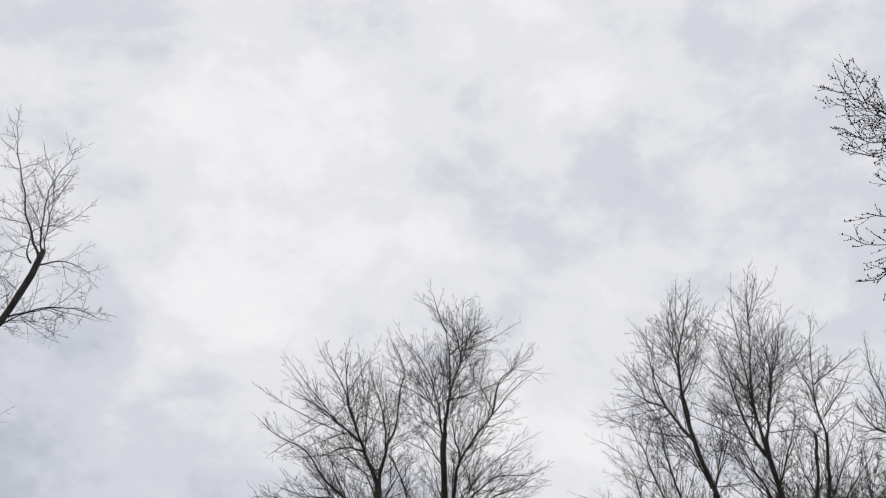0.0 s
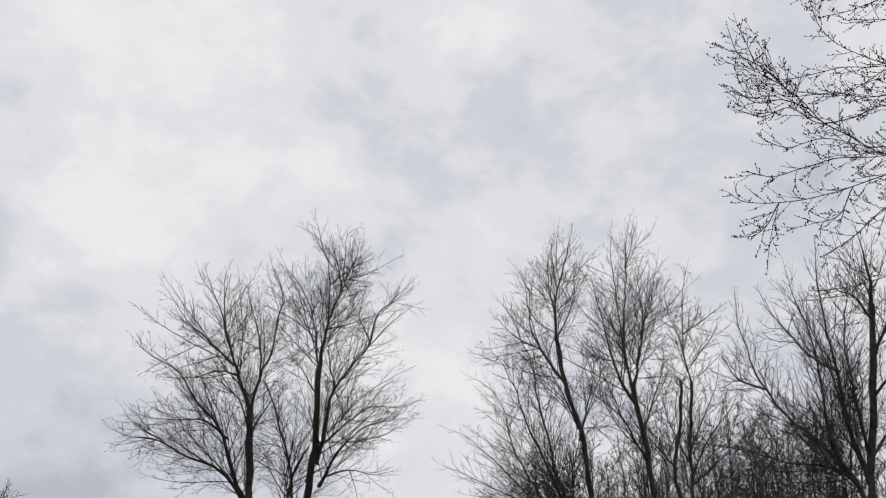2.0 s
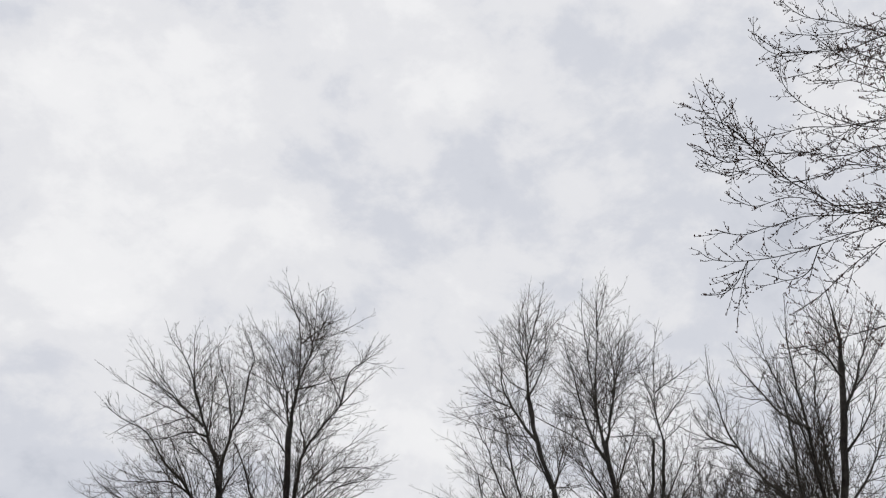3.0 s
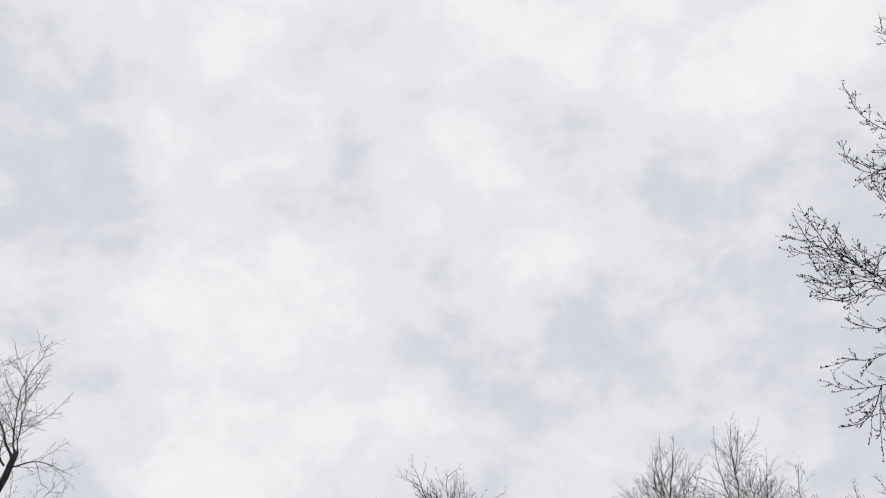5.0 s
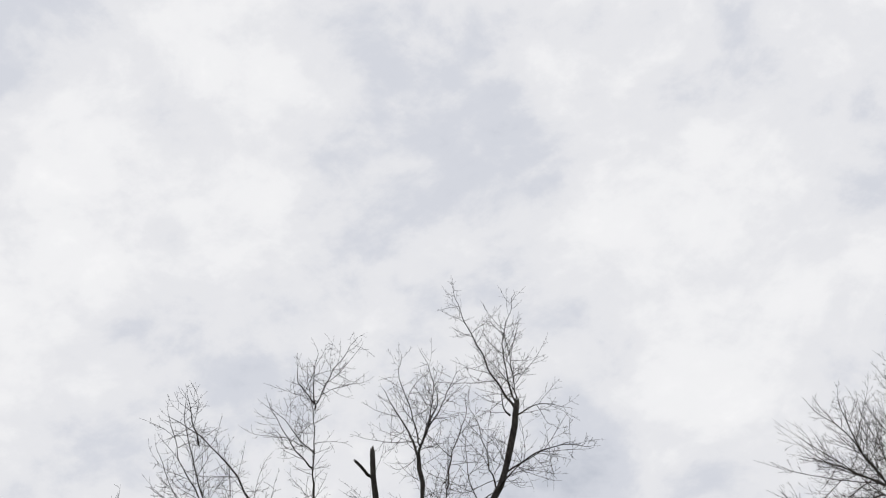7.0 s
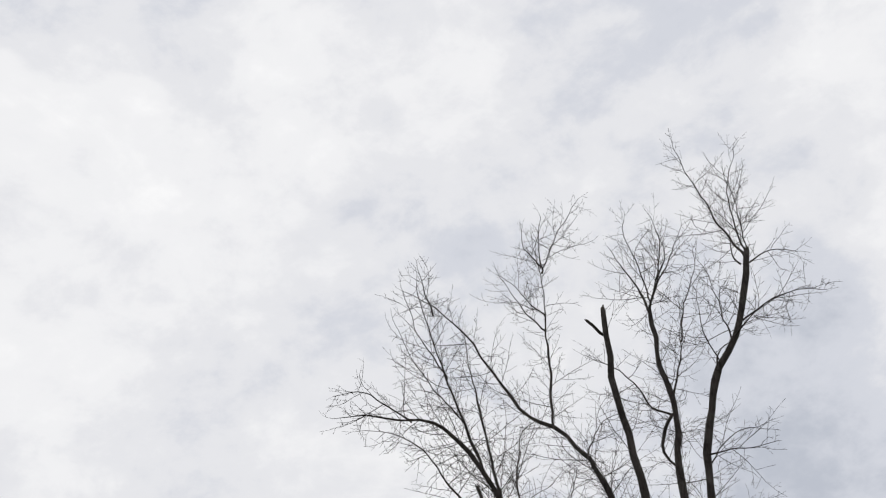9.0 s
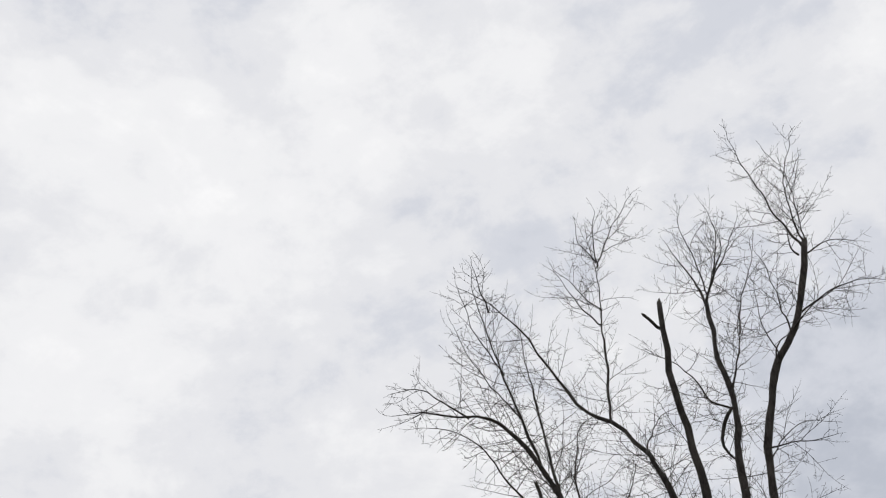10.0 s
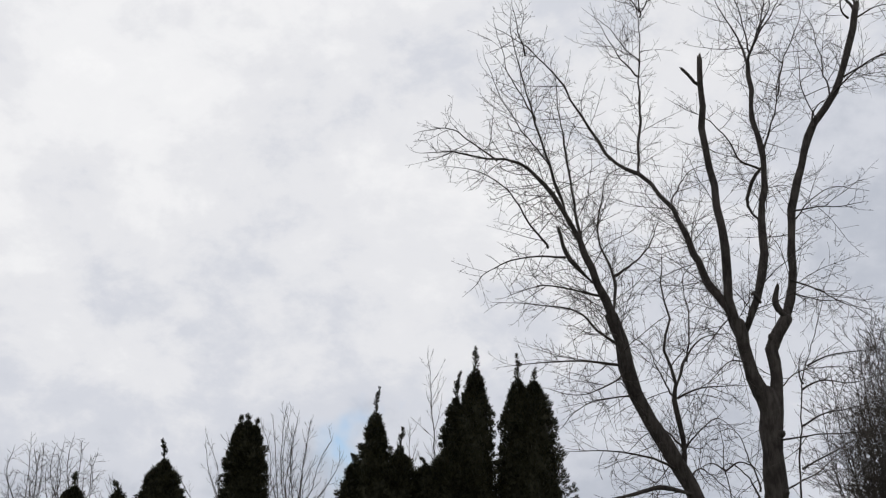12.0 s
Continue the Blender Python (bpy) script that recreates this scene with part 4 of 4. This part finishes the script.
limb(budding_maple, 0.009, 0.003, (0.00, 0.00, 5.20), (-1.13, 1.83, 7.13), (-1.12, 2.17, 7.50), (-1.12, 2.45, 7.79), (-1.16, 2.74, 7.93))
limb(budding_maple, 0.009, 0.003, (0.00, 0.00, 5.20), (-0.76, 1.99, 7.73), (-1.05, 2.18, 7.74), (-1.31, 2.32, 7.84), (-1.52, 2.40, 8.03))
limb(budding_maple, 0.007, 0.003, (0.00, 0.00, 5.20), (-0.76, 2.18, 6.91), (-0.86, 2.47, 7.14), (-0.93, 2.69, 7.42), (-1.01, 2.88, 7.59))
limb(budding_maple, 0.011, 0.003, (0.00, 0.00, 5.20), (-0.99, 1.98, 7.93), (-1.11, 2.34, 8.29), (-1.24, 2.69, 8.60), (-1.30, 2.86, 8.96), (-1.28, 2.90, 9.25))
limb(budding_maple, 0.009, 0.003, (0.00, 0.00, 5.20), (-0.78, 2.20, 7.90), (-0.94, 2.65, 8.33), (-1.12, 3.03, 8.45), (-1.19, 3.22, 8.74), (-1.17, 3.24, 8.97))
limb(budding_maple, 0.011, 0.003, (0.00, 0.00, 5.20), (-1.19, 1.73, 8.05), (-1.18, 2.03, 8.91), (-1.24, 2.26, 9.21), (-1.26, 2.38, 9.51))
limb(budding_maple, 0.009, 0.003, (0.00, 0.00, 5.20), (-1.14, 1.65, 8.36), (-1.45, 1.89, 8.85), (-1.53, 1.94, 9.00), (-1.58, 1.97, 9.14))
limb(budding_maple, 0.009, 0.003, (0.00, 0.00, 5.20), (-0.58, 1.67, 9.40), (-0.56, 2.00, 9.99), (-0.55, 2.21, 10.42))
finish_tree(budding_maple)

# ---- smaller bare trees in the distance, grown by rule ----
def far_tree(base, height, spread, stems, seed, label, density=2.6, shoot_len=1.6, fine=0.0048, low=0.3, gap=0.2, lift=0.05, angle=(18, 50), wander=0.04, flare=0.3, stem=1.0):
    kind = tree_kind("bare_tree", label, seed, "small bare trees in the distance", ratio=0.6, least=0.12, slender=0.006, density=density, shoot=shoot_len, fine=fine, twig=fine * 1.8, rise=lift, wander=wander, gap=gap, angle=angle, tip=0.5)
    tree = start_tree(kind, base)
    rnd = tree["rnd"]
    fork = height * low
    r = height * 0.011
    limb(tree, r, r * 0.8, (0, 0, -0.05), (rnd.uniform(-0.1, 0.1), 0, fork * 0.5), (0, 0, fork), name="trunk", twigs=0.4)
    for k in range(stems):
        a = 2.4 * k + rnd.uniform(-0.4, 0.4)
        out = spread * ((k + 0.3) / stems) ** 0.6
        tip = (height - shoot_len * 0.35) * (1 - 0.2 * (out / spread) ** 2) * rnd.uniform(0.94, 1.0)
        x, y = math.cos(a) * out, math.sin(a) * out
        s = fork * rnd.uniform(0.7, 1.0)
        limb(tree, stem * r * rnd.uniform(0.28, 0.5), fine * 1.2, (0, 0, s), (x * (0.3 + 0.4 * flare), y * (0.3 + 0.4 * flare), s + (tip - s) * 0.38), (x * (0.62 + 0.3 * flare) + rnd.uniform(-0.2, 0.2), y * (0.62 + 0.3 * flare), s + (tip - s) * 0.72), (x, y, tip))
    finish_tree(tree)


def sapling(base, label, seed, stem, *sides, radius=0.03, density=4.0, reach=0.9, fine=0.0035, angle=(25, 55), rise=0.05):
    """A thin young tree: one bare stem with long side shoots, all in metres beside its foot."""
    tree = start_tree(tree_kind("sapling", label, seed, "thin saplings", density=density, shoot=reach, fine=fine, twig=0.012, rise=rise, wander=0.07, gap=0.14, ratio=0.55, least=0.08, angle=angle, tip=0.75, slim=0.7), base)
    limb(tree, radius, fine * 1.5, *stem)
    for side in sides:
        limb(tree, radius * 0.42, fine, *side)
    finish_tree(tree)


far_tree((-24.6, 34.0, 0), 9.5, 1.5, 12, 41, "small round-crowned bare tree beyond the evergreens", density=9.0, shoot_len=1.2, wander=0.11, angle=(30, 70), lift=0.0, flare=1.3, low=0.68, fine=0.0055, gap=0.12, stem=0.6)
far_tree((-24.5, 36.0, 0), 9.9, 1.5, 12, 42, "small round-crowned bare tree beside its twin", density=9.0, shoot_len=1.2, wander=0.11, angle=(30, 70), lift=0.0, flare=1.3, low=0.68, fine=0.0055, gap=0.12, stem=0.6)
far_tree((-17.1, 33.5, 0), 9.5, 1.9, 13, 43, "pale bare tree with steep stems behind an evergreen", fine=0.0045, density=5.0, flare=0.5, low=0.62, shoot_len=1.2, gap=0.13, stem=0.5, angle=(15, 40))
far_tree((-15.8, 34.5, 0), 10.1, 1.9, 17, 44, "pale many-stemmed bare tree between two evergreens", low=0.6, fine=0.0048, density=7.0, flare=0.6, lift=0.06, shoot_len=1.2, gap=0.13, stem=0.5, angle=(15, 42))
sapling((-9.4, 28.5, 0), "slender bare young tree behind the evergreens", 45, ((0.2, 0, -0.05), (0.2, 0, 4.0), (0.14, 0, 7.0), (-0.1, 0, 9.3)), radius=0.06, density=6.0, reach=1.7, fine=0.0042, angle=(20, 42), rise=0.06)
sapling((-11.8, 33.9, 0), "thin bare young tree behind an evergreen", 46, ((0, 0, -0.05), (0.1, 0, 4.0), (0.0, 0, 8.6)), ((0, 0, 4.0), (0.7, 0, 6.0), (1.0, 0, 7.8)), ((0, 0, 4.5), (-0.7, 0.2, 6.5), (-0.9, 0.3, 7.9)), radius=0.07, reach=1.6, fine=0.005)
sapling((-1.65, 21.0, 0), "thin bare sapling behind the broken maple", 47, ((0, 0, -0.05), (0.02, 0, 4.5), (-0.03, 0, 4.84), (-0.08, 0, 5.03), (-0.09, 0, 5.41), (-0.13, 0, 5.8)), ((-0.06, 0, 4.99), (0.19, 0, 5.14), (0.37, 0.1, 5.09), (0.53, 0.2, 4.83)), ((-0.06, 0, 5.0), (-0.3, 0.1, 5.15), (-0.55, 0.2, 5.05)), radius=0.05, reach=0.9, angle=(30, 65))
sapling((-0.5, 20.0, 0), "thin straight bare sapling with wide side branches behind the maple", 48, ((0, 0, -0.05), (0.0, 0, 4.38), (0.06, 0, 5.46), (0.12, 0, 6.0), (0.21, 0, 6.41), (0.35, 0, 6.82), (0.49, 0, 7.28), (0.59, 0, 7.66)),
        ((0.14, 0, 6.09), (0.41, 0.1, 6.24), (0.92, 0.2, 6.21), (1.36, 0.3, 6.35)), ((0.08, 0, 5.5), (0.36, -0.1, 5.64), (0.79, -0.2, 5.71), (1.31, -0.3, 5.81)),
        ((0.05, 0, 4.83), (0.49, 0.1, 5.08), (1.02, 0.3, 5.37), (1.34, 0.4, 5.48)), ((0.24, 0, 6.47), (0.52, -0.1, 6.58), (0.96, -0.2, 6.62), (1.34, -0.2, 6.65)),
        ((0.16, 0, 6.18), (0.13, 0.1, 6.55), (0.19, 0.1, 6.74)), radius=0.048, reach=0.9, density=3.5, angle=(30, 65), rise=0.02)
far_tree((5.9, 45.0, 0), 15.4, 6.8, 80, 49, "broad bare tree with a dense haze of fine twigs", density=6.5, shoot_len=2.6, fine=0.0085, low=0.12, gap=0.2, lift=0.01, angle=(25, 65), wander=0.07, flare=1.0)
far_tree((3.4, 43.0, 0), 12.4, 3.4, 40, 50, "dense bare tree before a broader one", density=6.5, shoot_len=2.4, fine=0.008, low=0.15, gap=0.2, lift=0.0, angle=(30, 70), wander=0.07, flare=1.1)
for place, tall, seed, label in (((21.3, 28.0, 0), 14.6, 60, "dense bare tree at the low end of the thicket"), ((23.6, 27.2, 0), 16.0, 61, "dense bare tree in the thicket behind the maples"),
                                 ((25.6, 25.6, 0), 16.4, 62, "dense bare tree in the thicket beside another"), ((27.2, 24.0, 0), 16.2, 63, "dense bare tree at the end of the thicket")):
    far_tree(place, tall, 3.4, 30, seed, label, density=7.5, fine=0.0072, shoot_len=2.0, angle=(25, 75), wander=0.11, flare=0.9, low=0.35)


# ---- evergreens: narrow cedars in a row ----
def crown_width(half, d, z, turn, seed):
    """How far a spire's foliage reaches, d metres under its top, with lumps and hollows."""
    c, s = math.cos(turn), math.sin(turn)
    lump = 1 + 0.42 * noise.noise((c * 1.3 + seed, s * 1.3, z * 2.3)) + 0.42 * noise.noise((c * 3 + seed, s * 3, z * 5.0)) + 0.18 * noise.noise((c * 6 + seed, s * 6, z * 11.0))
    return half * min(d, 3.0) ** 0.52 * lump * min(1.0, 0.5 + z)


def cedar(base, leaders, label, seed):
    """leaders: (dx, dy, height, half width at the foot) of each spire; crowns are made of many flat scaly sprays round dark stems."""
    rnd = random.Random(seed)
    top = new("cedar_tree")
    top.location = base
    tagged(top, label, "tree", "row of evergreen cedars")
    for dx, dy, h, half, *wisp in leaders:
        wisp = wisp[0] if wisp else 0.5
        verts, faces = [], []
        tube(verts, faces, spline([(dx * 0.5, dy * 0.5, -0.05), (dx, dy, h * 0.5), (dx, dy, h * 0.8)], 0.3), [0.08 * (1 - 0.85 * i / 16) for i in range(17)] + [0.012] * 60, 7)
        mesh_part("trunk", verts, faces, CEDAR_BARK, top)
        v, f = [], []
        crown_top = h - wisp
        for i in range(22):
            d = crown_top * (i + 0.4) / 22
            z = crown_top - d
            for k in range(16):
                turn = 2 * math.pi * k / 16
                out = 0.62 * crown_width(half, d, z, turn, seed)
                v.append(Vector((dx + math.cos(turn) * out, dy + math.sin(turn) * out, z)))
        for i in range(21):
            for k in range(16):
                a, b = i * 16 + k, i * 16 + (k + 1) % 16
                f.append((a, a + 16, b + 16, b))
        for k in range(int(26000 * half * h / 6)):
            d = crown_top * rnd.random() ** 0.8
            z = crown_top - d
            turn = rnd.uniform(0, 2 * math.pi)
            out = max(0.0, crown_width(half, d, z, turn, seed) - 0.04) * rnd.uniform(0.25, 1.0) ** 0.35
            p = Vector((dx + math.cos(turn) * out, dy + math.sin(turn) * out, z))
            way = Vector((math.cos(turn) * rnd.uniform(0.2, 0.9), math.sin(turn) * rnd.uniform(0.2, 0.9), rnd.uniform(-0.35, 1.3))).normalized()
            spray(v, f, p, way, rnd.uniform(0.045, 0.11) * (1.2 if d < 0.8 else 1.0), rnd)
        # thin leader with loose sprays
        nod = rnd.uniform(-0.12, 0.12)
        tip = [Vector((dx, dy, h - wisp - 0.5)), Vector((dx + nod * 0.2, dy, h - wisp * 0.5)), Vector((dx + nod, dy, h))]
        tube(v, f, tip, [0.02, 0.012, 0.005], 4)
        for k in range(int(30 + 90 * wisp)):
            s = rnd.random()
            p = tip[0].lerp(tip[1], s / 0.6) if s < 0.6 else tip[1].lerp(tip[2], (s - 0.6) / 0.4)
            a = rnd.uniform(0, 2 * math.pi)
            spray(v, f, p, Vector((math.cos(a), math.sin(a), rnd.uniform(0.4, 1.8))).normalized(), rnd.uniform(0.06, 0.16) * (1.15 - 0.7 * s), rnd)
        mesh_part("crown", v, f, CEDAR, top, "dense dark green scaly foliage", smooth=False, kind="stuff")


def spray(v, f, p, way, size, rnd):
    """One flat fan of scale leaves: a spine with a few short fingers."""
    side = way.orthogonal().normalized()
    side.rotate(Matrix.Rotation(rnd.uniform(0, 6.28), 3, way))
    for k, (along, off) in enumerate(((1.0, 0.0), (0.75, 0.42), (0.75, -0.42), (0.45, 0.5), (0.45, -0.5))):
        tip = p + way * size * along + side * size * off
        root = p + way * size * max(0, along - 0.6)
        w = (tip - root).cross(side.cross(way)).normalized() * size * 0.11
        m = root.lerp(tip, 0.55) + side.cross(way) * size * rnd.uniform(-0.05, 0.05)
        i = len(v)
        v.extend((root, m + w, tip, m - w))
        f.append((i, i + 1, i + 2, i + 3))


cedar((-11.8, 17.4, 0), [(0, 0, 4.72, 0.45, 0.3)], "short dark green cedar at the far end of the row", 51)
cedar((-11.2, 17.75, 0), [(0, 0, 4.6, 0.4, 0.2)], "small dark green cedar between two taller ones", 52)
cedar((-10.6, 18.1, 0), [(0, 0, 5.32, 0.5, 0.4)], "dark green cedar with a crooked thin tip", 53)
cedar((-9.45, 18.75, 0), [(0.02, 0, 5.82, 0.32, 0.16), (-0.16, 0.05, 5.8, 0.28, 0.14), (0.16, 0, 5.72, 0.29, 0.14)], "columnar dark green cedar with a blunt top", 54)
cedar((-7.48, 19.66, 0), [(0, 0, 6.4, 0.34), (0.44, 0.1, 5.7, 0.46, 0.45), (-0.3, 0.0, 5.25, 0.42, 0.2)], "dark green cedar with one tall spire and two shoulders", 55)
cedar((-6.3, 20.0, 0), [(0.05, 0, 5.5, 0.55, 0.2), (0.3, -0.1, 5.3, 0.44, 0.15), (-0.35, 0, 5.2, 0.5, 0.15)], "low dark green cedar filling the gap in the row", 56)
cedar((-5.85, 20.2, 0), [(0, 0, 7.2, 0.34), (-0.36, 0.1, 6.75, 0.30)], "tall dark green cedar with two spires", 57)
cedar((-5.0, 20.4, 0), [(0.16, 0, 6.8, 0.42, 0.3), (-0.12, 0.0, 7.05, 0.34)], "tall broad dark green cedar at the end of the row", 58)
